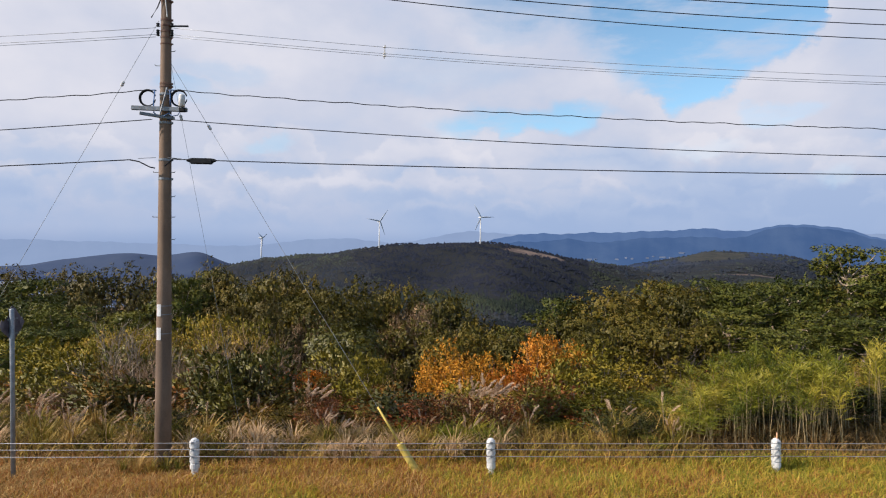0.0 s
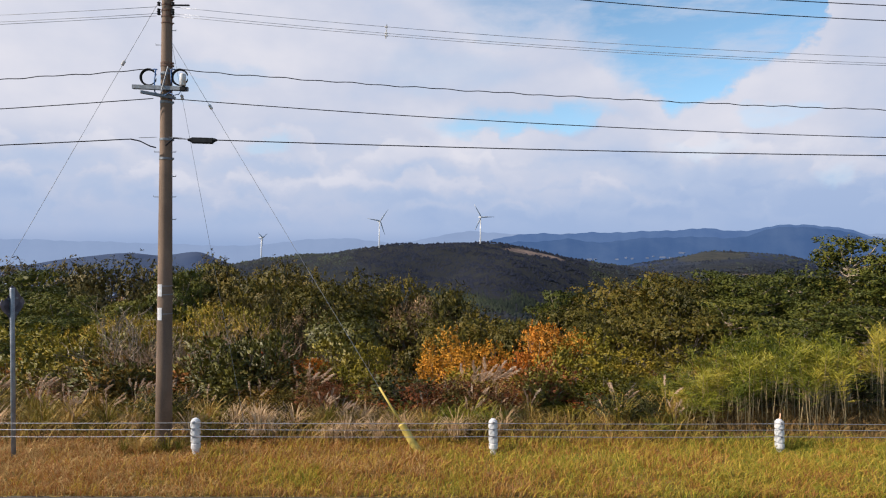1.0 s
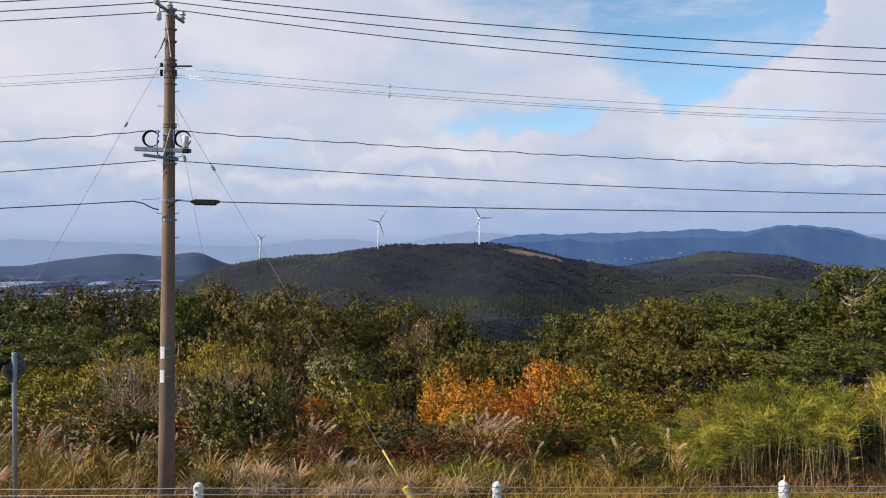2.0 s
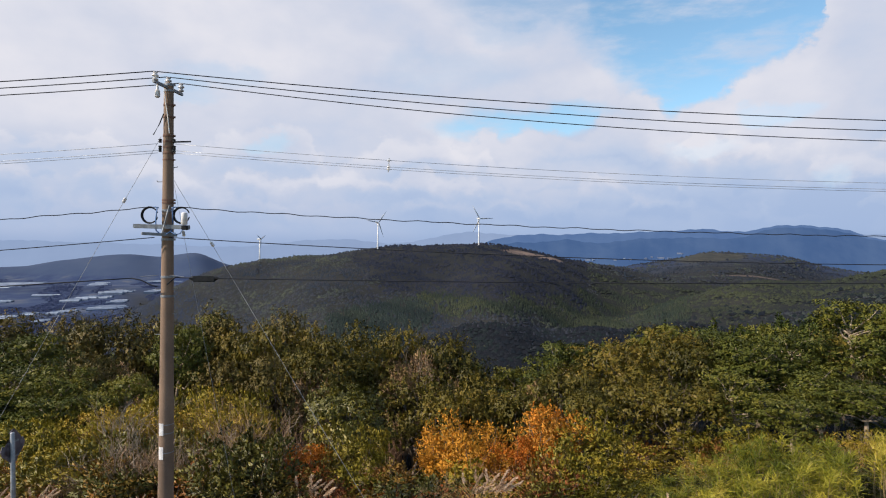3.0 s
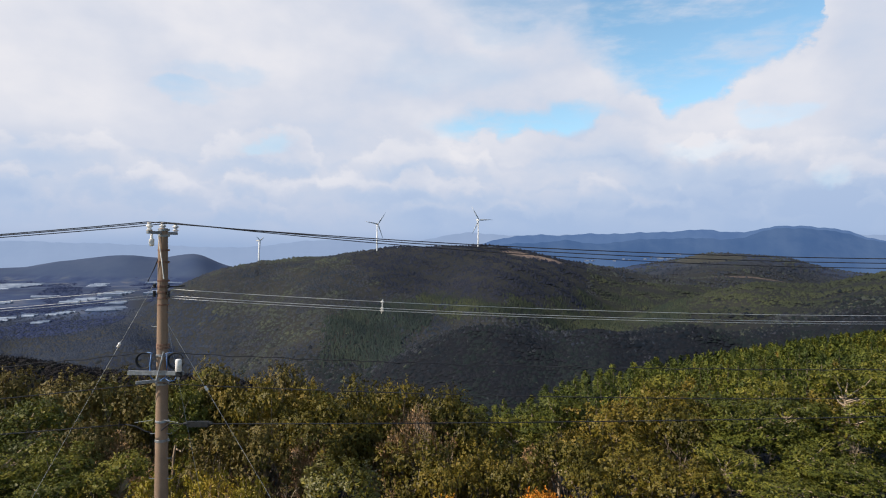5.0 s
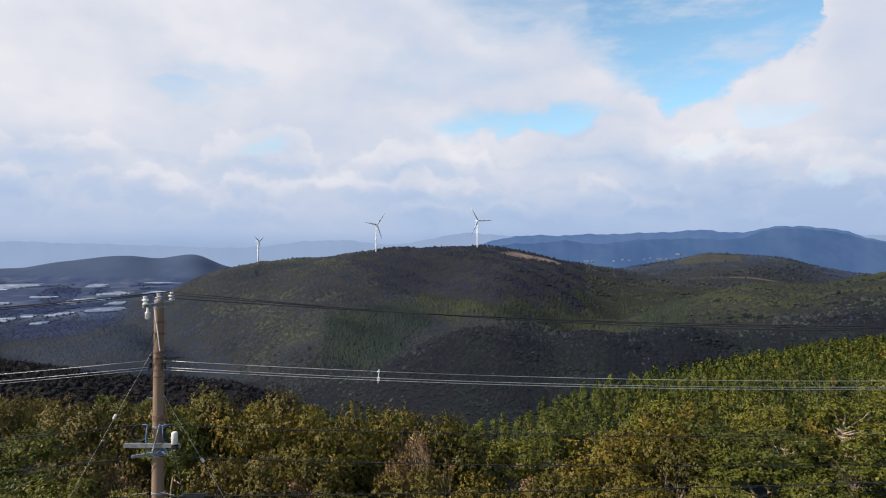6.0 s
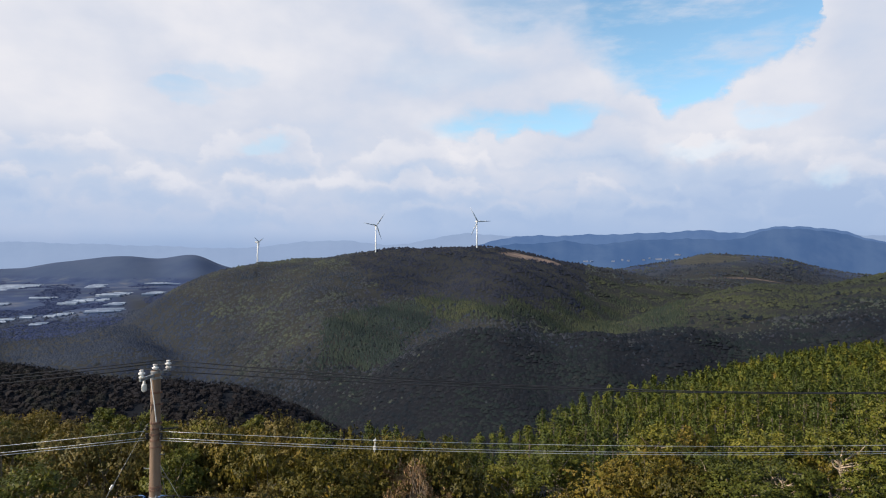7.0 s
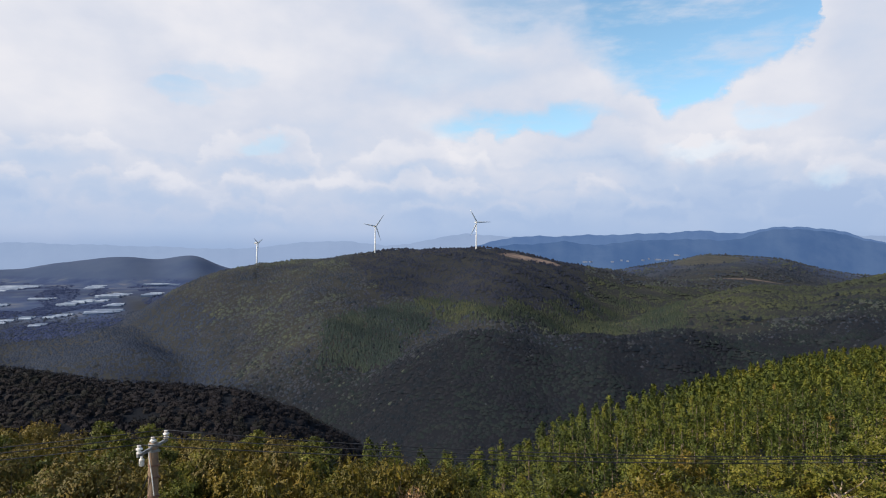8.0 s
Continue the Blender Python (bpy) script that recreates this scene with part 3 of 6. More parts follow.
# crests of the far ridges: direction (x over y), height in metres
CRESTS = [
    # name, distance, front fall, back fall, crest
    ("west_spur", 300.0, 0.45, 0.55, [(-2, -47), (-0.73, -46), (-0.61, -47.5), (-0.50, -51), (-0.42, -53), (-0.31, -58), (-0.23, -66), (-0.13, -82), (0.0, -134), (2, -154)]),
    ("east_spur", 720.0, 0.30, 0.40, [(-2, -230), (-0.3, -210), (-0.17, -165), (-0.08, -120), (0.04, -86), (0.16, -84), (0.32, -84), (0.48, -92), (0.6, -98), (0.73, -94), (2, -70)]),
    ("east_shoulder", 1050.0, 0.16, 0.20, [(-2, -260), (0.2, -130), (0.33, -95), (0.43, -74), (0.52, -58), (0.6, -40), (0.67, -33), (0.73, -29), (0.9, -20), (2, 0)]),
    ("turbine_hill", 1640.0, 0.19, 0.25, [(-2, -260), (-0.73, -255), (-0.58, -215), (-0.49, -155), (-0.42, -82), (-0.365, -45), (-0.31, -28), (-0.21, -11), (-0.115, 8), (-0.02, 19), (0.05, 22), (0.11, 14), (0.155, 1), (0.20, -15), (0.25, -33), (0.31, -49), (0.39, -64), (0.48, -80), (0.73, -90), (2, -100)]),
    ("knoll", 2400.0, 0.12, 0.10, [(-2, -220), (0.2, -110), (0.29, -68), (0.34, -45), (0.39, -24), (0.44, -2), (0.51, -5), (0.57, -23), (0.645, -63), (0.68, -82), (0.9, -100), (2, -100)]),
    ("west_hill", 3300.0, 0.40, 0.10, [(-2, -80), (-0.73, -97), (-0.68, -90), (-0.63, -60), (-0.585, -43), (-0.53, -22), (-0.50, -23), (-0.463, -40), (-0.44, -30), (-0.42, -15), (-0.405, -10), (-0.39, -20), (-0.375, -46), (-0.355, -77), (-0.3, -110), (0.0, -140), (2, -140)]),
]


def land(x, y):
    """Height of the ground anywhere."""
    x, y = np.asarray(x, float), np.asarray(y, float)
    r = np.hypot(x - EYE_X, y - EYE_Y)
    # near: level verge, then the wooded slope
    t = np.clip((y - 13.4) / 14.5, 0, 1)
    near = (canopy(x, np.maximum(y, 27.9)) - 6.3) * t * t * (3 - 2 * t)
    bank = np.clip((y - 10.2) / 0.9, 0, 1)
    near = near + 0.13 * bank * bank * (3 - 2 * bank) * (1 - t)
    past = np.maximum(y - slope_edge(x), 0)
    near = near - 0.75 * past
    near = np.where(y < 4, -np.maximum(2 - y, 0) * 0.02, near)
    d = np.maximum(y - EYE_Y, 1.0)
    u = np.where(y > EYE_Y + 1, np.clip((x - EYE_X) / d, -2, 2), np.sign(x) * 2)
    dist = np.where(np.abs(u) < 1.9, d, r)
    far = -206 + 0.0195 * np.minimum(dist, 3000)
    far = np.where(y < 1, -60.0, far)
    for name, at, front, behind, crest in CRESTS:
        h = bend_line(u, crest)
        gap = dist - at
        soft = np.sqrt(gap * gap + (0.05 * at) ** 2) - 0.05 * at
        ridge = h - np.where(gap < 0, front, behind) * soft
        ridge = np.where(y < 1, h - 0.3 * np.abs(r - at), ridge)
        k = 10.0
        m = np.maximum(far, ridge)
        far = m + k * np.log1p(np.exp(-np.abs(far - ridge) / k)) - 0.0
    gully = np.clip((dist - 700) / 400, 0.1, 1) * 13.0 * np.sin(u * 19 + 1.1 * np.sin(dist * 0.004)) + 2.2 * np.sin(u * 43 + dist * 0.003 + 1)
    far = far + gully * np.clip((dist - 380) / 250, 0, 1) * np.clip((1540 - dist) / 250, 0, 1)
    rough = 3.5 * np.sin(x * 0.021 + 1.3) * np.cos(y * 0.017) + 2.2 * np.sin(x * 0.05 + y * 0.043)
    far = far + rough * np.clip((dist - 120) / 300, 0, 1) * np.where(u < -0.3, np.clip((1300 - dist) / 500, 0.1, 1), 1.0)
    behind_cam = np.clip((-y - 20) / 200, 0, 1)
    base = np.where(y < 4, near * (1 - behind_cam) + behind_cam * np.maximum(far, -80), np.maximum(near, far))
    flat_side = np.where(y < 13.4, 0.13 * bank * bank * (3 - 2 * bank), np.maximum(near, far))
    return np.where((y >= 4) & (y < 13.4), flat_side, base)


def build_ground():
    angles = np.concatenate([np.linspace(-180, -42, 36, endpoint=False), np.linspace(-42, 42, 421), np.linspace(42, 180, 37)[1:-1]])
    rings = [0.6]
    while rings[-1] < 4850:
        rings.append(rings[-1] * 1.040 if rings[-1] > 8 else rings[-1] + 0.5)
    rings = np.array(rings)
    a = np.radians(angles)
    x = EYE_X + np.outer(rings, np.sin(a))
    y = EYE_Y + np.outer(rings, np.cos(a))
    z = land(x, y)
    nr, na = x.shape
    v = np.stack([x, y, z], 2).reshape(-1, 3)
    i, j = np.meshgrid(np.arange(nr - 1), np.arange(na), indexing="ij")
    jn = (j + 1) % na
    f = np.stack([i * na + j, i * na + jn, (i + 1) * na + jn, (i + 1) * na + j], 2).reshape(-1, 4)
    v = np.concatenate([v, [[EYE_X, EYE_Y, float(land(EYE_X, EYE_Y))]]])
    faces = f.tolist() + [[len(v) - 1, (k + 1) % na, k] for k in range(na)]
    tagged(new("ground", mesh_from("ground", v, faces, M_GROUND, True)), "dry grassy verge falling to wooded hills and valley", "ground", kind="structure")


build_ground()


def build_road():
    bm = bmesh.new()
    for x0 in range(-60, 60, 4):
        vs = [bm.verts.new((x, y, 0.006 + 0.02 * (1 - abs(y - 6.4) / 3.8))) for x, y in ((x0, 2.7), (x0 + 4, 2.7), (x0 + 4, 6.4), (x0, 6.4), (x0 + 4, 10.15), (x0, 10.15))]
        bm.faces.new((vs[0], vs[1], vs[2], vs[3]))
        bm.faces.new((vs[3], vs[2], vs[4], vs[5]))
    bmesh.ops.remove_doubles(bm, verts=bm.verts, dist=0.001)
    tagged(new("road", from_bm("road", bm, M_ASPHALT)), "dark worn asphalt road beside the verge", "road", kind="structure")


build_road()


RANGE_ROWS = ((0.0, 1.0), (-60.0, 0.86), (-170.0, 0.55), (-330.0, 0.0))


def range_point(dist, crest, u, dy, k):
    """A point on a range's front, dy metres before its crest line; k is the share of its height."""
    top = float(bend_line(u, crest)) + 2.2 * math.sin(u * 160) + 1.6 * math.sin(u * 310 + 1) + 3 * math.sin(u * 57 + 2)
    d = dist + dy + 45 * math.sin(u * 40) * (1 - k)
    return Vector((EYE_X + u * d, EYE_Y + d, -230 + (top + 230) * (0.25 + 0.75 * k) if k else -230))


def build_range(name, dist, crest, mat, label):
    """A far range with a front that falls towards the viewer and a ragged crest."""
    us = np.linspace(crest[0][0], crest[-1][0], 700)
    v = [range_point(dist, crest, u, dy, k) for dy, k in RANGE_ROWS for u in us]
    n = len(us)
    f = [[r * n + i, r * n + i + 1, (r + 1) * n + i + 1, (r + 1) * n + i] for r in range(len(RANGE_ROWS) - 1) for i in range(n - 1)]
    tagged(new(name, mesh_from(name, v, f, mat, True)), label, "mountains", kind="structure")


NEAR_CREST = [(0.0, -80), (0.06, -20), (0.10, 45), (0.13, 58), (0.16, 60), (0.21, 80), (0.24, 52), (0.28, 62), (0.33, 84), (0.40, 96), (0.47, 84), (0.505, 108), (0.54, 158), (0.60, 170), (0.63, 150), (0.66, 136), (0.70, 92), (0.74, 62), (0.82, 10), (1.1, -40)]
build_range("backdrop_near_range", 4200.0, NEAR_CREST, M_NEAR_RANGE, "wooded foothills below the mountain range, haze blue in their glow")
build_range("backdrop_pale_range", 4750.0, [(-1.1, 40), (-0.73, 75), (-0.62, 60), (-0.5, 45), (-0.33, 20), (-0.29, 40), (-0.22, 75), (-0.155, 92), (-0.12, 62), (-0.08, 50), (-0.03, 80), (0.01, 120), (0.045, 155), (0.08, 130), (0.12, 118), (0.2, 125), (0.4, 150), (1.1, 120)], M_PALE_RANGE, "mountain range on the horizon, pale haze put into its glow")
build_range("backdrop_blue_range", 4450.0, [(-0.1, -60), (0.0, -20), (0.05, 40), (0.11, 100), (0.15, 125), (0.175, 124), (0.2, 108), (0.24, 132), (0.3, 130), (0.37, 146), (0.43, 163), (0.47, 144), (0.515, 152), (0.545, 186), (0.605, 197), (0.62, 180), (0.665, 162), (0.70, 112), (0.73, 85), (0.8, 30), (1.1, -20)], M_RANGE, "forested mountain range, haze blue put into its glow")


# ---- far forest ----
def crowns(rng, x, y, size, tall, mat, name, label, sides=5, round_top=True, round_to=0.36):
    """Thousands of small tree crowns in one mesh: each an uneven dome, or a cone, of few faces."""
    n = len(x)
    z = land(x, y)
    ang = rng.uniform(0, 6.28, (n, 1)) + np.linspace(0, 2 * math.pi, sides, endpoint=False)[None]
    r1 = size[:, None] * rng.uniform(0.78, 1.2, (n, sides))
    rings = [(ang, r1, np.repeat(-0.25 * tall[:, None], sides, 1))]
    if round_top:
        rings.append((ang + 0.5, r1 * rng.uniform(0.62, 0.86, (n, sides)), rng.uniform(0.52, 0.84, (n, sides)) * tall[:, None]))
    rings = [np.stack([x[:, None] + np.cos(a) * r, y[:, None] + np.sin(a) * r, z[:, None] + h], 2) for a, r, h in rings]
    top = np.stack([x + rng.normal(0, 0.2, n) * size, y + rng.normal(0, 0.2, n) * size, z + tall], 1)[:, None]
    v = np.concatenate([*rings, top], 1).reshape(-1, 3)
    k = len(rings) * sides + 1
    base = (np.arange(n) * k)[:, None]
    h = k - 1 - sides
    f = np.concatenate([base + np.array([h + s, h + (s + 1) % sides, k - 1])[None] for s in range(sides)]).tolist()
    if round_top:
        f += np.concatenate([base + np.array([s, (s + 1) % sides, sides + (s + 1) % sides, sides + s])[None] for s in range(sides)]).tolist()
    e = 6.0
    slope = np.stack([land(x - e, y) - land(x + e, y), land(x, y - e) - land(x, y + e), np.full(n, 2 * e)], 1)
    slope /= np.linalg.norm(slope, axis=1, keepdims=True)
    own = v.reshape(n, k, 3) - np.stack([x, y, z - 0.4 * size], 1)[:, None]
    own /= np.linalg.norm(own, axis=2, keepdims=True)
    nm = own * round_to + slope[:, None] * (1 - round_to)
    nm /= np.linalg.norm(nm, axis=2, keepdims=True)
    return tagged(new(name, mesh_from(name, v, f, mat, True, nm.reshape(-1, 3))), label, "forest", kind="stuff")


def spread(rng, n, u0, u1, d0, d1):
    u = rng.uniform(u0, u1, n)
    d = np.exp(rng.uniform(math.log(d0), math.log(d1), n))
    return EYE_X + u * d, EYE_Y + d, u, d


def build_far_forest():
    rng = np.random.default_rng(5)
    x, y, u, d = spread(rng, 86000, -0.76, 0.76, 430, 2550)
    bare = (((u - 0.150 - 0.0002 * (1545 - d)) / 0.048) ** 2 + ((d - 1545) / 42) ** 2 < 1 + rng.normal(0, 0.4, len(u)))
    bare |= ((u - 0.445) / 0.06) ** 2 + ((d - 2240) / 160) ** 2 < 1 + rng.normal(0, 0.35, len(u))
    bare |= (u > 0.40) & (u < 0.58) & (d > 1730) & (d < 1800) & (rng.uniform(0, 1, len(u)) < 0.9)
    keep = ~((u < -0.3) & (d > 1000) & ((land(x, y) + rng.normal(0, 9, len(u)) < np.interp(d, (1250, 1500, 1700), (-400, -182, -168))) | (d > 1800))) & ~bare
    x, y, u, d = x[keep], y[keep], u[keep], d[keep]
    drop = (land(x, y) - 14.7) / d
    patch = 0.010 * np.sin(u * 31) + 0.016 * np.sin(u * 13 + d * 0.011) + 0.008 * np.sin(u * 71 + d * 0.02) + rng.normal(0, 0.005, len(u))
    strip = (u > -0.04) & (u < 0.40) & (drop + patch > -0.122) & (drop + patch < -0.088)
    stand = (np.abs(u + patch * 1.5 + 0.11 - 0.25 * (drop + 0.14)) < 0.055) & (np.abs(drop + 0.5 * patch + 0.143) < 0.042)
    cedar = (d > 760) & (d < 1500) & (strip | stand) & (rng.uniform(0, 1, len(u)) < 0.85)
    spur = (d < 790 + 1400 * patch + rng.normal(0, 80, len(u))) & ~cedar
    plateau = ~cedar & ~spur & (u + patch > 0.26) & (d > 830) & (d < 1500)
    ridge = ~cedar & ~spur & ~plateau & (u + patch > -0.12) & (u < 0.24) & (drop + 0.6 * patch > -0.092) & (d < 1700)
    foot = ~cedar & ~spur & ~plateau & ~ridge & (u + 2 * patch < -0.34) & (land(x, y) + 900 * patch < -112)
    rest = ~cedar & ~spur & ~plateau & ~ridge & ~foot
    size = np.clip(rng.lognormal(0.0, 0.32, len(x)), 0.45, 1.8) * np.minimum(0.0027 * d, 2.2 + 0.0008 * d)
    crowns(rng, x[rest], y[rest], size[rest], size[rest] * rng.uniform(0.55, 1.05, rest.sum()), M_HILL, "hazed_hill_forest", "autumn forest over the far hill, cloud shade and haze in its colour", 5, False)
    crowns(rng, x[foot], y[foot], size[foot], size[foot] * rng.uniform(0.55, 1.05, foot.sum()), M_HAZED_FOOT, "foot_forest", "dark woods at the foot of the hill, haze blue in their colour", 5, False)
    crowns(rng, x[ridge], y[ridge], size[ridge], size[ridge] * rng.uniform(0.55, 1.05, ridge.sum()), M_SHADED_RIDGE, "ridge_forest", "forest along the ridge, cloud shadow put into its colour", 5, False)
    crowns(rng, x[spur], y[spur], 1.45 * size[spur], size[spur] * rng.uniform(0.6, 1.2, spur.sum()), M_SHADED_SPUR, "spur_forest", "forest over the lower spur, cloud shadow put into its colour", 5, False)
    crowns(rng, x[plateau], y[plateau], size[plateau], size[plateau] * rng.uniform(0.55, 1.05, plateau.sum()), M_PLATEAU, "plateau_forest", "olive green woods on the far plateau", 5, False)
    for rows, mat, name, label in ((cedar & stand, M_STAND, "cedar_stand", "dark bluish stand of cedars on the far hill"), (cedar & ~stand, M_CEDAR, "lit_cedar_strip", "lit green strip of the far slope, drawn as lighter cedar rows")):
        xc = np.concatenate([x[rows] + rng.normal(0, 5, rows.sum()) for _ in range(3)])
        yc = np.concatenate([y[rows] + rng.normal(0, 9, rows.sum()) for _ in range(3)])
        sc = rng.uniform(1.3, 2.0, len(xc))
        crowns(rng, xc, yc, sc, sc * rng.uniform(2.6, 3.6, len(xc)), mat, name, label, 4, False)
    # woods in clumps between the fields of the plain
    x, y, u, d = spread(rng, 15000, -0.85, -0.33, 1350, 3000)
    grove = np.sin(x * 0.013 + 1.7 * np.sin(y * 0.006)) + np.sin(y * 0.011 + 2.1 * np.sin(x * 0.009 + 1)) + 0.7 * np.sin(x * 0.037 + y * 0.021)
    keep = (grove > 0.35 - 0.9 * np.clip((1750 - d) / 300, 0, 1)) & (land(x, y) < -125) & (u < np.interp(d, (1350, 1650, 2000), (-0.58, -0.50, -0.37)))
    x, y = x[keep], y[keep]
    size = rng.uniform(3.0, 6.5, len(x))
    crowns(rng, x, y, size, size * rng.uniform(0.3, 0.55, len(x)), M_HAZED_GROVE, "valley_wood", "dark groves between the valley fields, haze blue in their colour", 5)
    # the brown wood on the near spur: close domed crowns with shaggy tops
    x, y, u, d = spread(rng, 3600, -0.80, 0.10, 225, 350)
    z = land(x, y)
    tall, wide = rng.uniform(3.0, 5.0, len(x)), rng.uniform(1.5, 2.6, len(x))
    crowns(rng, x, y, wide, tall * 0.40, M_SHADED_BROWN, "brown_wood_crowns", "brown wood on the near spur, cloud shade in its colour", 5)
    m = 26
    way = rng.normal(0, 1, (len(x), m, 3))
    way /= np.linalg.norm(way, axis=2, keepdims=True)
    way[:, :, 2] = np.abs(way[:, :, 2])
    c = np.stack([x, y, z + tall * 0.05], 1)[:, None] + way * np.stack([wide * 0.95, wide * 0.95, tall * 0.62], 1)[:, None] * rng.uniform(0.6, 1.0, (len(x), m, 1))
    v, f, nm = leaves(rng, c.reshape(-1, 3), way.reshape(-1, 3) + np.array([0, 0, 0.8]), 0.85, 0.36, 0.35, 0.0, 0.15)
    tagged(new("brown_wood", mesh_from("brown_wood", v, f, M_SHADED_BROWN)), "shaggy brown tree tops, cloud shade in their colour", "forest", kind="stuff")


build_far_forest()

# ---- plants ----
def limb(bm, rng, a, b, r0, r1, bends=3, wobble=0.08, sides=5):
    a, b = Vector(a), Vector(b)
    n = (b - a).length * wobble
    pts = [a.lerp(b, i / bends) + (Vector(rng.normal(0, n, 3)) if 0 < i < bends else Vector()) for i in range(bends + 1)]
    tube(bm, pts, [r0 + (r1 - r0) * i / bends for i in range(bends + 1)], sides)


def make_dome(seed, mat_leaf, name, wide=2.0, tall=5.0, lumps_n=22, per=330, size=(0.125, 0.068)):
    """A round evergreen: forked trunk and a lumpy crown."""
    rng = np.random.default_rng(seed)
    lumps = []
    for i in range(lumps_n):
        a, k = rng.uniform(0, 6.28), rng.uniform(-0.45, 1.0)
        rr = math.sqrt(max(0.05, 1 - k * k)) * wide * rng.uniform(0.6, 0.92)
        lumps.append((math.cos(a) * rr, math.sin(a) * rr, tall * 0.56 + k * tall * 0.33 * rng.uniform(0.85, 1.08), rng.uniform(0.55, 0.95)))
    v, f, nm = lumps_crown(rng, lumps, per, *size, flat=0.82, spread=0.6, inner=0.68, lay=0.86, soft=0.6)
    bm = bmesh.new()
    fork = Vector((0.1, 0.0, tall * 0.22))
    limb(bm, rng, (0, 0, -0.5), fork, 0.13, 0.10, sides=7)
    for x, y, z, r in lumps if per > 300 else lumps[::3]:
        limb(bm, rng, fork + Vector((0, 0, rng.uniform(-0.3, 0.5))), (x * 0.92, y * 0.92, z + 0.1), 0.05, 0.012, 3, 0.07, 4)
    return [("trunk", from_bm(name + "_trunk", bm, M_BARK)), ("crown", mesh_from(name + "_crown", v, f, mat_leaf, normals=nm)), inner_mass(name, lumps, 0.8, rng, mat_leaf, 0.58, 52, 0.20)]


def make_pine(seed, name, wide=2.3, tall=6.0, per=320, size=(0.15, 0.072)):
    """A wind-shaped tree whose foliage lies in flat pads, one above another."""
    rng = np.random.default_rng(seed)
    pads = []
    for i in range(25):
        h = 0.28 + 0.69 * rng.uniform(0, 1) ** 0.7
        a = rng.uniform(0, 6.28)
        reach = wide * (0.25 + 0.75 * math.sqrt(max(0.02, 1 - ((h - 0.42) / 0.58) ** 2))) * rng.uniform(0.35, 0.9)
        pads.append((math.cos(a) * reach, math.sin(a) * reach, h * tall, rng.uniform(0.70, 1.10)))
    v, f, nm = lumps_crown(rng, pads, per, *size, flat=0.24, spread=0.6, droop=-0.2, inner=0.5, lay=0.84, soft=0.5)
    bm = bmesh.new()
    top = Vector((rng.normal(0, 0.3), rng.normal(0, 0.3), tall * 0.8))
    pts = [Vector((0, 0, -0.5)), Vector((rng.normal(0, 0.2), 0, tall * 0.3)), Vector((rng.normal(0, 0.3), 0.1, tall * 0.55)), top]
    tube(bm, pts, [0.17, 0.13, 0.09, 0.04], 7)
    for x, y, z, r in pads:
        k = min(0.95, max(0.2, (z / tall - 0.12) / 0.8))
        root = pts[1].lerp(pts[3], max(0.0, (k - 0.3) / 0.7))
        limb(bm, rng, root, (x, y, z - 0.05), 0.05, 0.015, 3, 0.06, 4)
    return [("trunk", from_bm(name + "_trunk", bm, M_PALE_BARK)), ("crown", mesh_from(name + "_crown", v, f, M_PINE, normals=nm)), inner_mass(name, pads, 0.2, rng, M_PINE, 0.66, 44, 0.21)]


def make_sapling(seed, name, mat, wide=1.2, tall=3.2, n=16, per=900, size=(0.115, 0.045), droop=0.15, bark=None, low=0.55, lump=(0.22, 0.40)):
    """Upright stems from one root with airy foliage."""
    rng = np.random.default_rng(seed)
    bm = bmesh.new()
    lumps = []
    for i in range(n):
        a, rr = rng.uniform(0, 6.28), wide * math.sqrt(rng.uniform(0.02, 1)) * 0.8
        h = tall * rng.uniform(0.62, 0.97) * (1 - 0.25 * rr / wide)
        tip = Vector((math.cos(a) * rr, math.sin(a) * rr, h))
        limb(bm, rng, (tip.x * 0.15, tip.y * 0.15, -0.3), tip, 0.022, 0.006, 4, 0.04, 4)
        for k in (low, (low + 0.95) / 2, 0.95):
            lumps.append((tip.x * k + rng.normal(0, 0.14), tip.y * k + rng.normal(0, 0.14), h * k, rng.uniform(*lump)))
            limb(bm, rng, tip * (k - 0.1), lumps[-1][:3], 0.010, 0.004, 2, 0.05, 3)
    v, f, nm = lumps_crown(rng, lumps, per, *size, flat=1.1, spread=1.0, droop=droop, inner=0.3, lay=0.3, tuft=5)
    return [("trunk", from_bm(name + "_trunk", bm, bark or M_BARK)), ("crown", mesh_from(name + "_crown", v, f, mat, normals=nm))]


def make_twigs(seed, name, wide=1.2, tall=3.0, mat=None, stems=6, thick=0.034, levels=3, reach=0.42):
    """A leafless shrub of forked, whitish twigs."""
    rng = np.random.default_rng(seed)
    bm = bmesh.new()

    def grow(a, way, length, r, depth):
        b = a + way * length
        limb(bm, rng, a, b, r, r * 0.6, 3 if depth > 1 else 2, 0.10, 4 if depth > 1 else 3)
        if depth:
            for _ in range(3 if depth > 1 else 4):
                w = (way + Vector(rng.normal(0, 0.55, 3)) + Vector((0, 0, 0.22))).normalized()
                grow(a.lerp(b, rng.uniform(0.45, 1.0)), w, length * rng.uniform(0.5, 0.8), r * 0.55, depth - 1)

    for i in range(stems):
        a = rng.uniform(0, 6.28)
        way = Vector((math.cos(a) * 0.55 * wide, math.sin(a) * 0.55 * wide, 1)).normalized()
        grow(Vector((way.x * 0.2, way.y * 0.2, -0.2)), way, tall * reach, thick, levels)
    return [("branchwork", from_bm(name + "_branchwork", bm, mat or M_PALE_BARK))]


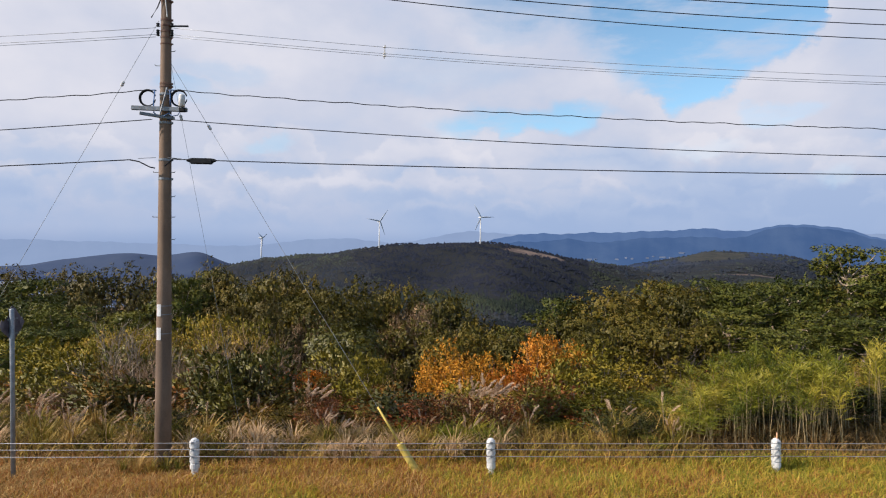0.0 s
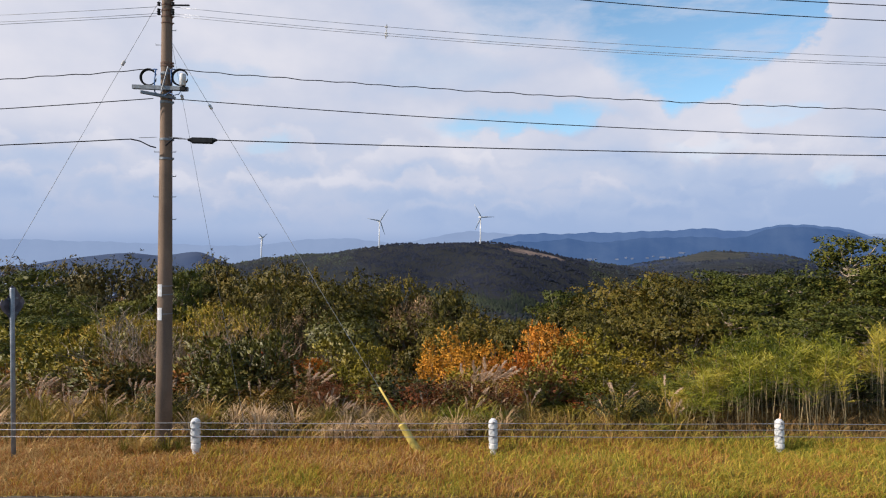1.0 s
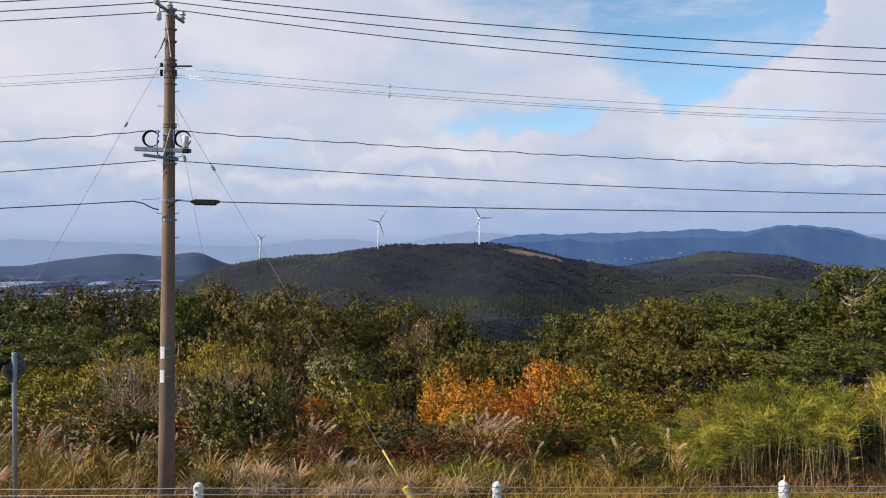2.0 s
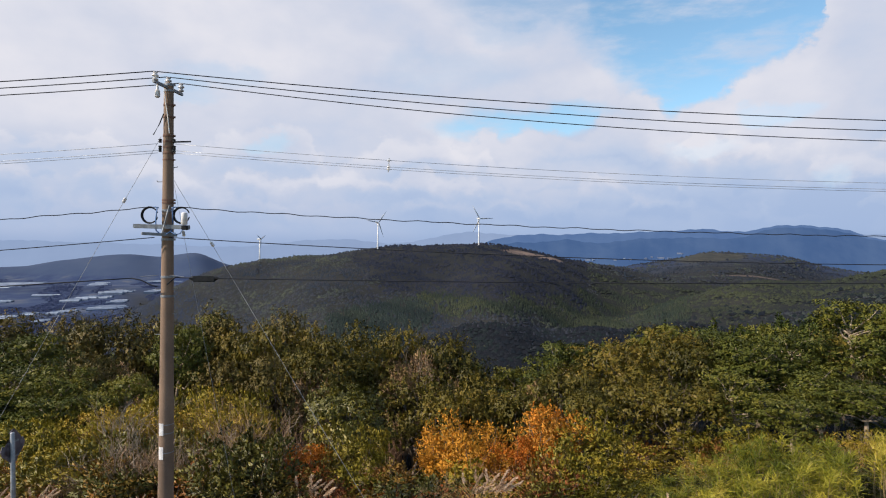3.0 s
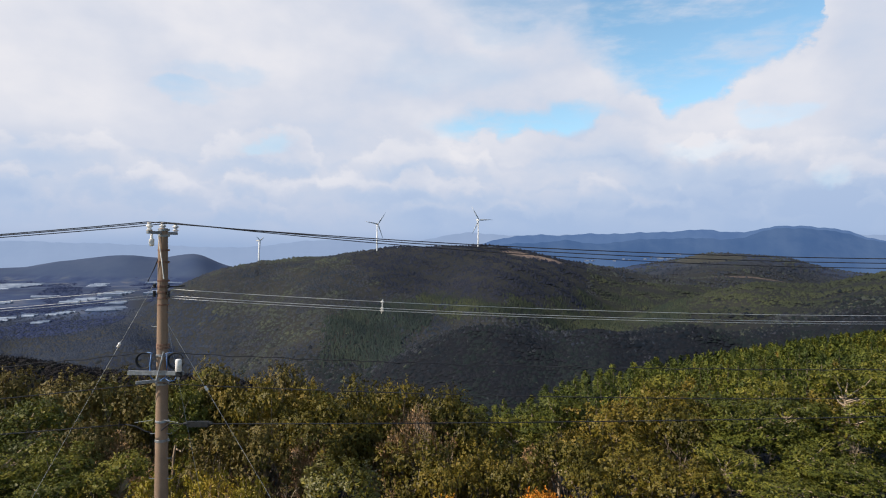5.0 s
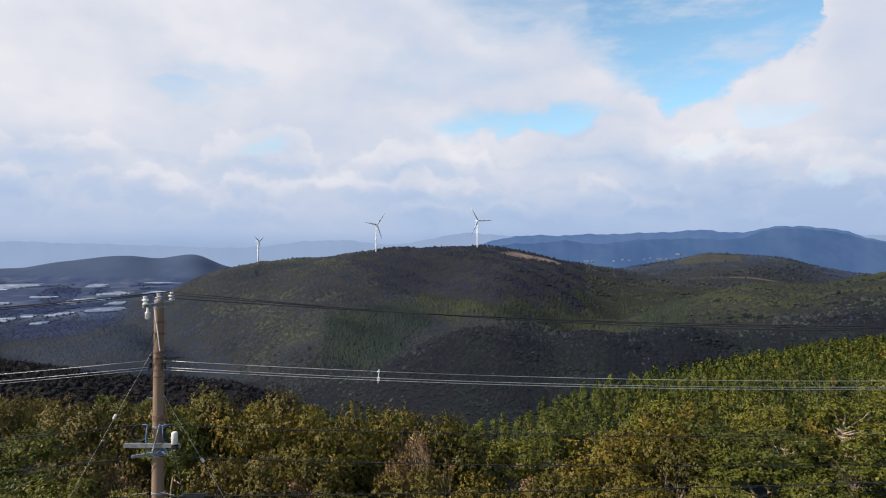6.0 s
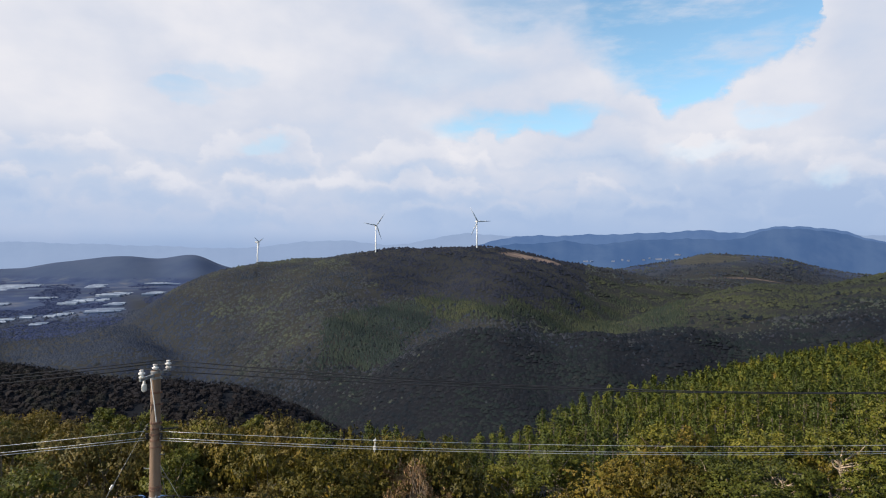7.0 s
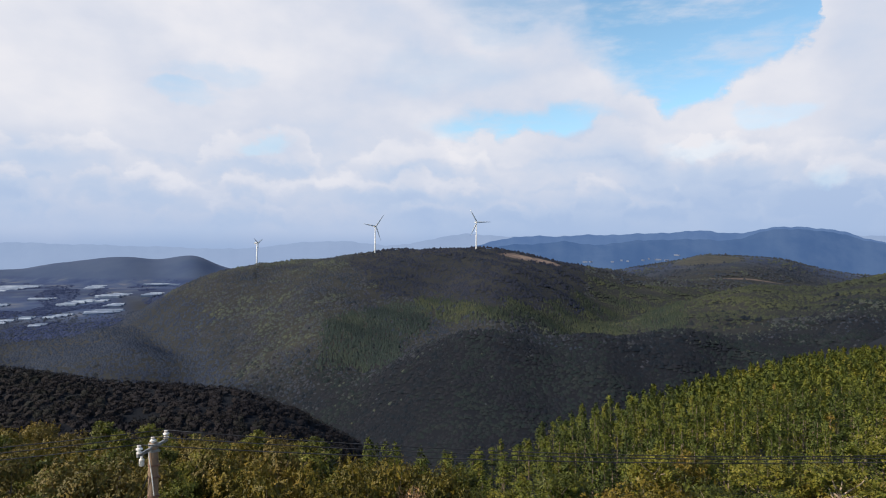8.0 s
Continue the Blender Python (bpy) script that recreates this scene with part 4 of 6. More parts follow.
def make_conifer(seed, name):
    """A young plantation conifer: shaggy boughs in uneven whorls round a pointed core."""
    rng = np.random.default_rng(seed)
    c, o = [], []
    for i in range(46):
        h = rng.uniform(0.08, 0.93) ** 0.85
        a = rng.uniform(0, 6.28)
        reach = (1.40 * (1 - h) ** 0.75 + 0.12) * rng.uniform(0.65, 1.12)
        for k in range(10):
            s = rng.uniform(0.35, 1.0)
            p = np.array([math.cos(a) * reach * s, math.sin(a) * reach * s, h * 6.0 - 0.25 * s * reach + 0.30 * s * s]) + rng.normal(0, 0.13, 3)
            c.append(p)
            o.append((math.cos(a) * 0.9 + rng.normal(0, 0.25), math.sin(a) * 0.9 + rng.normal(0, 0.25), 0.7))
    for k in range(40):
        c.append((rng.normal(0, 0.10), rng.normal(0, 0.10), 6.0 * rng.uniform(0.86, 1.0)))
        o.append((rng.normal(0, 0.5), rng.normal(0, 0.5), 1.2))
    for k in range(90):
        h, a = rng.uniform(0.05, 0.95), rng.uniform(0, 6.28)
        r = 0.55 * (1.40 * (1 - h) ** 0.75)
        c.append((math.cos(a) * r, math.sin(a) * r, h * 6.0 - 0.2))
        o.append((math.cos(a), math.sin(a), 0.3))
    order = rng.permutation(len(c))
    v, f, nm = leaves(rng, np.array(c)[order], np.array(o)[order], 0.25, 0.125, 0.30, 0.0, 0.74, 0.10, 0.7)
    bm = bmesh.new()
    tube(bm, [(0, 0, -1.0), (0.03, 0, 2.5), (0, 0.02, 5.6)], [0.12, 0.08, 0.02], 6)
    return [("trunk", from_bm(name + "_trunk", bm, M_BARK)), ("crown", mesh_from(name + "_crown", v, f, M_CONIFER, normals=nm)), inner_mass(name, [(0, 0, 0.9, 1.1), (0, 0, 2.2, 0.95), (0, 0, 3.4, 0.7), (0, 0, 4.4, 0.45)], 1.1, rng, M_CONIFER, 0.72, 22)]


def blades(rng, x, y, z, height, width, lean=0.5):
    """Grass blades of two bent pieces each: vertices and faces."""
    n = len(x)
    a = rng.uniform(0, 6.28, n)
    lx, ly = np.cos(a) * lean * height * rng.uniform(0.1, 1.0, n) + 0.12 * height, np.sin(a) * lean * height * rng.uniform(0.1, 1.0, n)
    b = rng.uniform(0, 6.28, n)
    wx, wy = np.cos(b) * width, np.sin(b) * width
    v = np.stack([
        np.stack([x - wx, y - wy, z], 1), np.stack([x + wx, y + wy, z], 1),
        np.stack([x + lx * 0.35 + wx * 0.8, y + ly * 0.35 + wy * 0.8, z + height * 0.62], 1), np.stack([x + lx * 0.35 - wx * 0.8, y + ly * 0.35 - wy * 0.8, z + height * 0.62], 1),
        np.stack([x + lx, y + ly, z + height * rng.uniform(0.75, 1.0, n)], 1)], 1).reshape(-1, 3)
    k = (np.arange(n) * 5)[:, None]
    return v, (k + np.array([[0, 1, 2, 3]])).tolist() + (k + np.array([[3, 2, 4]])).tolist()


def make_reed(seed, name, plumes=5, tall=1.5, mat=None):
    """A tussock of arching blades with feathery seed heads."""
    rng = np.random.default_rng(seed)
    n = 62
    v, f = [], []
    for i in range(n):
        a, r0 = rng.uniform(0, 6.28), rng.uniform(0, 0.16)
        h, out = tall * rng.uniform(0.35, 0.78), tall * rng.uniform(0.25, 0.8)
        d, w = np.array([math.cos(a), math.sin(a)]), rng.uniform(0.010, 0.020)
        s = np.array([-d[1], d[0]]) * w
        k = len(v)
        for t, (p, q) in ((0, (0, 0)), (1, (0.3, 0.75)), (2, (0.75, 1.0)), (3, (1.1, 0.8))):
            c = d * (r0 + out * p)
            ww = (1, 0.9, 0.6, 0.1)[t]
            v += [(*(c + s * ww), h * q), (*(c - s * ww), h * q)]
        f += [[k, k + 1, k + 3, k + 2], [k + 2, k + 3, k + 5, k + 4], [k + 4, k + 5, k + 7, k + 6]]
    parts = [("blade_tuft", mesh_from(name + "_blade_tuft", v, f, mat or M_REED))]
    for i in range(plumes):
        a = rng.uniform(0, 6.28)
        bend = 0.30 * tall * rng.uniform(0.5, 1.1)
        top = tall * rng.uniform(0.92, 1.2)
        line = [Vector((math.cos(a) * bend * k ** 2 + 0.22 * k ** 3, math.sin(a) * bend * k ** 2, top * (k - 0.16 * k ** 4))) for k in np.linspace(0, 1, 9)]
        bm = bmesh.new()
        tube(bm, line, 0.004, 3)
        pts = np.array([line[6].lerp(line[8], t) for t in rng.uniform(0, 1, 70)])
        lv, lf, _ = leaves(rng, pts + rng.normal(0, 0.012, pts.shape), np.tile(np.array(line[8] - line[6]), (70, 1)) / 0.2, 0.100, 0.016, 0.20, 0.30)
        k0 = [bm.verts.new(p) for p in lv]
        for q in lf:
            bm.faces.new([k0[j] for j in q])
        parts.append(("plume", from_bm(name + "_plume", bm, M_PLUME)))
    return parts


def make_cane(seed, name, stems=6, tall=3.0):
    """A clump of tall cane: bare jointed stems below, long drooping leaves above."""
    rng = np.random.default_rng(seed)
    parts, c, o = [], [], []
    for i in range(stems):
        x, y, h = rng.normal(0, 0.33), rng.normal(0, 0.33), tall * rng.uniform(0.7, 1.0)
        lean = Vector((rng.normal(0.03, 0.05), rng.normal(0, 0.05), 0))
        bm = bmesh.new()
        pts = [Vector((x, y, -0.3)) + lean * (k * k * h) + Vector((0, 0, k * (h + 0.3))) for k in np.linspace(0, 1, 7)]
        tube(bm, pts, [0.0105, 0.0105, 0.010, 0.009, 0.008, 0.006, 0.003], 5)
        for p in pts[1:5]:
            lathe(bm, [(0.011, -0.008), (0.015, 0), (0.011, 0.008)], 5, Matrix.Translation(p))
        parts.append(("stem", from_bm(name + "_stem", bm, M_CANE)))
        for k in (1.0, 0.97, 0.92, 0.86, 0.79, 0.71, 0.62):
            p = pts[0].lerp(pts[6], k) + lean * (k * k - k) * h
            turn = rng.uniform(0, 6.28)
            for j in range(10 if k > 0.75 else 3):
                a = turn + j * 0.63 + rng.uniform(-0.3, 0.3)
                c.append((p.x, p.y, p.z))
                o.append((math.cos(a), math.sin(a), rng.uniform(0.5, 4.0) if k > 0.8 else rng.uniform(0.2, 2.2)))
    v, f, nm = leaves(rng, np.array(c), np.array(o), 0.42, 0.021, 0.14, 0.16, 0.05, 0.22)
    parts.append(("foliage", mesh_from(name + "_foliage", v, f, M_BAMBOO)))
    return parts


def plant(name, parts, x, y, sx, sz, turn, label, category, group):
    """Set one plant, made of shared meshes, on the ground at (x, y)."""
    z = float(land(x, y))
    ob = thing(name, pose(x, y, z, 0, 0, turn) @ Matrix.Diagonal((sx, sx, sz, 1)), label, category, group)
    for pname, me in parts:
        part(pname, me, ob)
    return ob


def plant_all(name, kinds, rows, size, label, category, group, seed=1):
    """Rows of x, y, height of the top above the road, width."""
    rng = np.random.default_rng(seed)
    for i, (x, y, top, wide) in enumerate(rows):
        h = max(0.6, top - float(land(x, y)))
        plant(name, kinds[i % len(kinds)], x, y, wide / size[0], h / size[1], rng.uniform(0, 360), label, category, group)


DOMES = [make_dome(s, M_DOME, "evergreen") for s in (11, 12, 13)]
GLOSSY = [make_dome(14, M_SHINY, "glossy_evergreen", size=(0.16, 0.08), per=340)]
RUSSETS = [make_dome(s, M_RUSSET, "russet_tree", per=340, size=(0.112, 0.058)) for s in (15, 16)]
PINES = [make_pine(s, "pine") for s in (21, 22, 23)]
MID_DOMES = [make_dome(s, M_DOME, "evergreen_mid", per=230, size=(0.17, 0.090)) for s in (11, 12, 13)]
MID_RUSSETS = [make_dome(s, M_RUSSET, "russet_mid", per=230, size=(0.155, 0.080)) for s in (15, 16)]
MID_PINES = [make_pine(s, "pine_mid", per=210, size=(0.21, 0.10)) for s in (21, 22, 23)]
FAR_DOMES = [make_dome(s, M_DOME, "evergreen_far", lumps_n=20, per=150, size=(0.18, 0.11)) for s in (17, 18, 19)]
FAR_RUSSETS = [make_dome(s, M_RUSSET, "russet_far", lumps_n=20, per=150, size=(0.17, 0.11)) for s in (20, 24)]
FAR_PINES = [make_pine(s, "pine_far", per=140, size=(0.27, 0.15)) for s in (25, 26)]
YELLOWS = [make_sapling(s, "yellow_sapling", M_YELLOW) for s in (31, 32)]
ORANGES = [make_sapling(s, "orange_sapling", m, size=(0.068, 0.031), per=1900, n=24) for s, m in ((33, M_AMBER), (34, M_ORANGE))]
SCRUB = [make_sapling(s, "scrub", m, 1.0, 2.0, 14, 390, (0.135, 0.064), 0.1) for s, m in ((35, M_SHRUB), (36, M_DEEP), (37, M_SHRUB), (38, M_BRAMBLE), (39, M_YELLOW))]
DEAD = [make_twigs(s, "dry_tangle", 1.8, 1.5, M_DRY_TWIG) for s in (43, 44)]
GOLDS = [make_sapling(s, "gold_bush", M_GOLD, 1.2, 3.2, 36, 1500, (0.066, 0.026), 0.0, M_STRAW_TWIG, 0.66, (0.16, 0.28)) for s in (45, 46)]
REDS = [make_sapling(s, "red_bush", M_RED, 1.2, 2.0, 24, 1500, (0.075, 0.03), 0.0, M_STRAW_TWIG, 0.6, (0.13, 0.24)) for s in (47, 48)]
TANS = [make_sapling(s, "tan_bush", M_TAN, 1.2, 3.2, 30, 1300, (0.09, 0.03), 0.0, M_STRAW_TWIG, 0.72, (0.16, 0.28)) for s in (49, 50)]
FINE = [make_twigs(s, "fine_twigs", 0.8, 2.0, M_STRAW_TWIG, 15, 0.017, 2, 0.62) for s in (55, 56)]
TWIGS = [make_twigs(s, "bare_shrub") for s in (41, 42)]
CONIFERS = [make_conifer(s, "conifer") for s in (51, 52, 53, 54)]
REEDS = [make_reed(s, "reed", p) for s, p in ((61, 5), (62, 2), (63, 7))]
GREEN_TUFTS = [make_reed(s, "green_tuft", 0, 1.5, M_BAMBOO) for s in (64, 65)]
STRAW_TUFTS = [make_reed(s, "straw_tuft", 0, 1.5, M_STRAW) for s in (66, 67)]
BRAMBLES = [make_sapling(s, "bramble", m, 1.0, 2.0, 16, 620, (0.085, 0.04), 0.1) for s, m in ((57, M_BRAMBLE), (58, M_SHRUB), (59, M_DEEP))]
LEAFY = [make_sapling(s, "leafy_bush", M_SHINY, 1.2, 2.4, 16, 330, (0.15, 0.075), 0.1, None, 0.35, (0.26, 0.44)) for s in (68, 69)]
CANES = [make_cane(s, "cane") for s in (71, 72, 73)]

ORANGE_AT = [(1.7, 20.6, 1.75, 3.3), (3.2, 20.2, 1.2, 2.0), (0.6, 21.2, 1.3, 2.0), (4.5, 20.6, 2.2, 2.7), (3.9, 22.0, 1.2, 2.0), (-3.9, 19.8, 0.9, 2.3), (2.6, 19.8, 0.5, 1.8), (-4.8, 20.4, 0.6, 1.8)]
YELLOW_AT = [
    (5.2, 17.2, 1.3, 2.4), (6.2, 17.6, 1.5, 2.6), (5.1, 15.6, 1.2, 2.2), (6.7, 15.6, 0.9, 2.0), (-11.2, 18.0, 2.45, 2.8), (-9.6, 16.7, 1.8, 2.2),
    (-12.4, 20.2, 1.9, 2.6), (-10.6, 17.8, 1.6, 2.4), (-9.7, 18.2, 2.2, 2.2), (-12.3, 19.0, 1.3, 2.6), (-7.3, 21.3, 3.0, 2.2),
    (6.2, 20.5, 1.8, 3.1), (10.3, 22.0, 0.9, 2.6), (11.7, 21.0, 1.1, 2.2), (-1.7, 19.5, 1.2, 1.9), (-9.2, 22.0, 2.4, 2.4), (-5.7, 20.8, 2.9, 2.0), (-1.9, 20.6, 1.3, 1.6),
    (3.6, 16.2, 1.1, 2.2), (4.8, 15.9, 1.1, 2.2), (3.0, 15.6, 0.6, 1.6), (5.6, 15.4, 0.9, 1.8), (4.2, 14.9, 0.5, 1.8), (-3.4, 15.4, 0.6, 1.6)]
GOLD_AT = [(-10.6, 19.8, 2.5, 3.0), (-9.4, 19.0, 2.7, 3.0), (-8.2, 19.4, 2.7, 2.6), (-6.6, 19.6, 3.0, 2.8), (-5.4, 19.2, 2.6, 2.6), (-11.6, 18.6, 1.3, 2.6), (9.0, 18.6, 0.9, 2.4), (10.4, 18.9, 1.1, 2.2), (-7.3, 18.4, 1.9, 2.2), (14.6, 19.6, 1.5, 2.4)]
RED_AT = [(-6.9, 15.6, 0.9, 1.8), (-3.6, 15.6, 0.9, 2.0), (0.2, 15.6, 0.7, 2.0), (2.6, 15.2, 0.7, 1.8), (4.9, 15.0, 0.8, 1.9), (-4.2, 18.0, 1.3, 2.4), (-3.2, 17.4, 0.8, 2.2), (-5.2, 16.6, 0.7, 2.0), (-2.2, 16.6, 0.4, 2.0), (-0.6, 16.4, 0.5, 2.0), (-9.8, 16.6, 0.9, 2.0), (1.2, 16.8, 0.5, 2.2), (4.3, 17.8, 0.6, 2.2), (6.4, 18.2, 0.7, 2.2)]
TAN_AT = [(-2.3, 32.6, 2.75, 3.0), (-0.7, 32.8, 2.7, 2.8), (0.6, 33.0, 2.3, 2.4), (-1.5, 29.6, 2.3, 2.4), (-5.3, 27.5, 2.7, 2.2), (5.4, 28.5, 1.6, 2.4), (-11.5, 25.0, 2.4, 2.6), (-13.4, 26.5, 2.8, 2.4)]
FINE_AT = [(-5.9, 18.2, 2.7, 2.6), (-5.0, 18.6, 2.5, 2.4), (-8.0, 16.4, 2.2, 2.2), (-7.2, 16.6, 2.0, 2.0), (-9.3, 16.6, 1.5, 2.2), (-8.4, 16.8, 1.7, 2.2), (-7.6, 17.2, 1.7, 2.2), (-6.0, 17.0, 1.7, 2.2), (-5.2, 17.4, 1.6, 2.0), (-4.6, 16.4, 0.9, 2.0), (-1.2, 18.4, 0.9, 2.0), (1.6, 18.6, 0.7, 2.2), (3.0, 18.2, 0.7, 2.2), (4.8, 18.6, 0.8, 2.2), (-10.4, 17.4, 1.3, 2.0)]
DOME_AT = [
    (-3.7, 33.2, 3.15, 4.2), (-1.6, 34.0, 2.9, 4.0), (0.6, 34.2, 2.6, 3.8), (-6.4, 32.5, 3.2, 4.0),
    (-4.7, 30.0, 2.8, 4.6), (-5.3, 29.0, 2.6, 4.0), (2.3, 34.0, 1.3, 5.0), (-7.8, 30.0, 3.4, 4.0), (-10.2, 33.0, 3.4, 4.0),
    (2.7, 27.0, 1.5, 3.5), (4.4, 26.0, 1.4, 3.2), (6.6, 27.0, 2.0, 3.6), (8.9, 29.0, 2.9, 4.8), (11.4, 30.0, 3.3, 4.4), (12.1, 28.0, 3.2, 4.0),
    (9.0, 25.0, 2.3, 3.8), (7.1, 24.0, 1.7, 3.0), (10.1, 23.5, 2.1, 3.6), (-0.4, 28.0, 1.6, 4.0), (1.2, 25.5, 1.4, 3.2)]
PINE_AT = [
    (19.6, 27.0, 4.9, 5.0), (16.8, 27.5, 3.6, 4.4), (14.5, 26.5, 3.2, 4.4), (13.9, 28.5, 3.3, 4.4), (15.9, 24.0, 2.6, 4.4), (19.9, 25.0, 3.6, 4.6),
    (12.3, 23.5, 2.3, 4.0), (13.4, 21.5, 2.0, 3.4), (16.6, 22.0, 2.3, 4.0), (-17.7, 27.0, 3.3, 5.2), (-16.6, 24.0, 2.7, 4.4), (-14.2, 23.5, 2.5, 3.6),
    (-16.4, 22.0, 2.5, 4.4), (-12.7, 33.0, 3.6, 4.0), (-13.6, 21.6, 1.9, 3.6), (-11.4, 23.0, 2.3, 3.4), (-15.0, 20.4, 1.5, 3.2), (-12.0, 29.0, 3.3, 3.6)]
RUSSET_AT = [
    (-16.3, 31.0, 3.7, 5.0), (-19.2, 32.0, 3.5, 4.4), (-14.2, 31.5, 3.6, 4.2), (-22.7, 33.0, 3.4, 5.0), (-25.5, 33.0, 3.4, 5.0),
    (-6.9, 27.0, 2.3, 3.4), (-14.8, 26.0, 2.6, 3.6), (-9.5, 27.0, 2.1, 3.4), (-11.8, 34.0, 3.7, 4.4), (-8.6, 34.5, 3.5, 4.2)]
SHRUB_AT = [
    (-8.4, 16.5, 1.4, 2.0), (-5.0, 17.0, 2.1, 2.5), (-6.5, 17.5, 1.3, 2.1), (-1.8, 15.5, 0.6, 1.5), (-4.2, 17.0, 0.9, 1.9), (-0.7, 18.0, 0.7, 2.0),
    (0.4, 17.5, 0.6, 2.0), (2.6, 16.5, 0.8, 2.0), (3.5, 16.0, 1.1, 2.0), (4.5, 17.0, 1.3, 2.4), (5.8, 17.0, 0.8, 2.0), (4.8, 15.3, 0.5, 1.7),
    (-3.1, 18.0, 1.0, 2.0), (-1.6, 17.5, 0.6, 1.8), (1.6, 18.0, 0.8, 2.2), (6.1, 16.0, 0.5, 1.7), (-10.7, 17.5, 0.6, 2.2), (-11.6, 17.0, 0.6, 2.2), (-7.6, 17.5, 0.6, 1.8)]
TWIG_AT = [
    (-8.3, 17.0, 4.2, 2.6), (-5.8, 23.0, 2.6, 2.6), (-6.4, 17.6, 3.2, 2.2), (-1.7, 31.0, 3.0, 4.0), (-9.8, 21.0, 2.6, 2.4),
    (-4.5, 19.0, 1.1, 1.8), (-5.6, 19.5, 2.0, 1.8), (0.4, 30.0, 2.8, 3.0), (-3.2, 17.0, 0.7, 1.6), (18.5, 27.2, 2.9, 2.5)]

plant_all("pine_tree", PINES, PINE_AT, (4.9, 6.0), "dark green pine with foliage in flat layered pads", "tree", "pines on the slope", 2)
plant_all("evergreen_tree", DOMES, DOME_AT, (4.2, 4.8), "olive green round evergreen tree on the slope", "tree", "round evergreens", 3)
plant_all("glossy_evergreen_tree", GLOSSY, [(-3.2, 24.0, 1.7, 3.6)], (4.2, 4.8), "bright green glossy-leaved round evergreen bush", "tree", "round evergreens", 4)
LEAFY_AT = [(-5.3, 15.8, 2.0, 1.9), (-4.2, 16.1, 2.15, 2.0), (-4.7, 15.2, 1.3, 1.7), (-6.6, 16.4, 1.3, 1.7), (-9.9, 16.8, 1.5, 1.9), (-2.6, 20.2, 1.5, 2.0), (3.4, 15.4, 1.2, 1.4), (-1.6, 14.9, 0.85, 1.3), (-8.9, 17.4, 1.9, 2.0), (-11.2, 17.2, 1.6, 2.0), (5.6, 16.6, 1.0, 1.6), (4.4, 18.6, 1.3, 1.8), (-7.4, 18.0, 1.8, 1.8)]
plant_all("leafy_bush", LEAFY, LEAFY_AT, (2.4, 2.4), "bright green leafy bush with glossy leaves", "bush", "leafy bushes", 21)
plant_all("russet_tree", RUSSETS, RUSSET_AT, (4.2, 4.8), "thin brownish green tree with russet leaves", "tree", "russet trees", 5)
plant_all("yellow_sapling", YELLOWS, YELLOW_AT, (2.4, 3.2), "yellow green sapling in autumn leaf", "bush", "yellow saplings", 6)
plant_all("orange_sapling", ORANGES, ORANGE_AT, (2.4, 3.2), "bright orange autumn bush among green scrub", "bush", "orange bushes", 7)
plant_all("scrub_bush", SCRUB, SHRUB_AT, (2.0, 2.0), "tangled green and brown scrub bush", "bush", "scrub", 8)
plant_all("bare_shrub", TWIGS, TWIG_AT, (2.4, 3.0), "leafless shrub with pale grey twigs", "bush", "bare shrubs", 9)


plant_all("gold_bush", GOLDS, GOLD_AT, (2.4, 3.2), "dull gold autumn bush of fine upright twigs", "bush", "gold bushes", 14)
plant_all("red_bush", REDS, RED_AT, (2.4, 2.0), "low red-brown bush of fine upright twigs", "bush", "red bushes", 15)
plant_all("tan_bush", TANS, TAN_AT, (2.4, 3.2), "pale brown bush of withered leaves on the slope", "bush", "withered bushes", 16)
plant_all("twiggy_shrub", FINE, FINE_AT, (2.0, 2.2), "leafless shrub of thin straw-coloured upright twigs", "bush", "twiggy shrubs", 17)


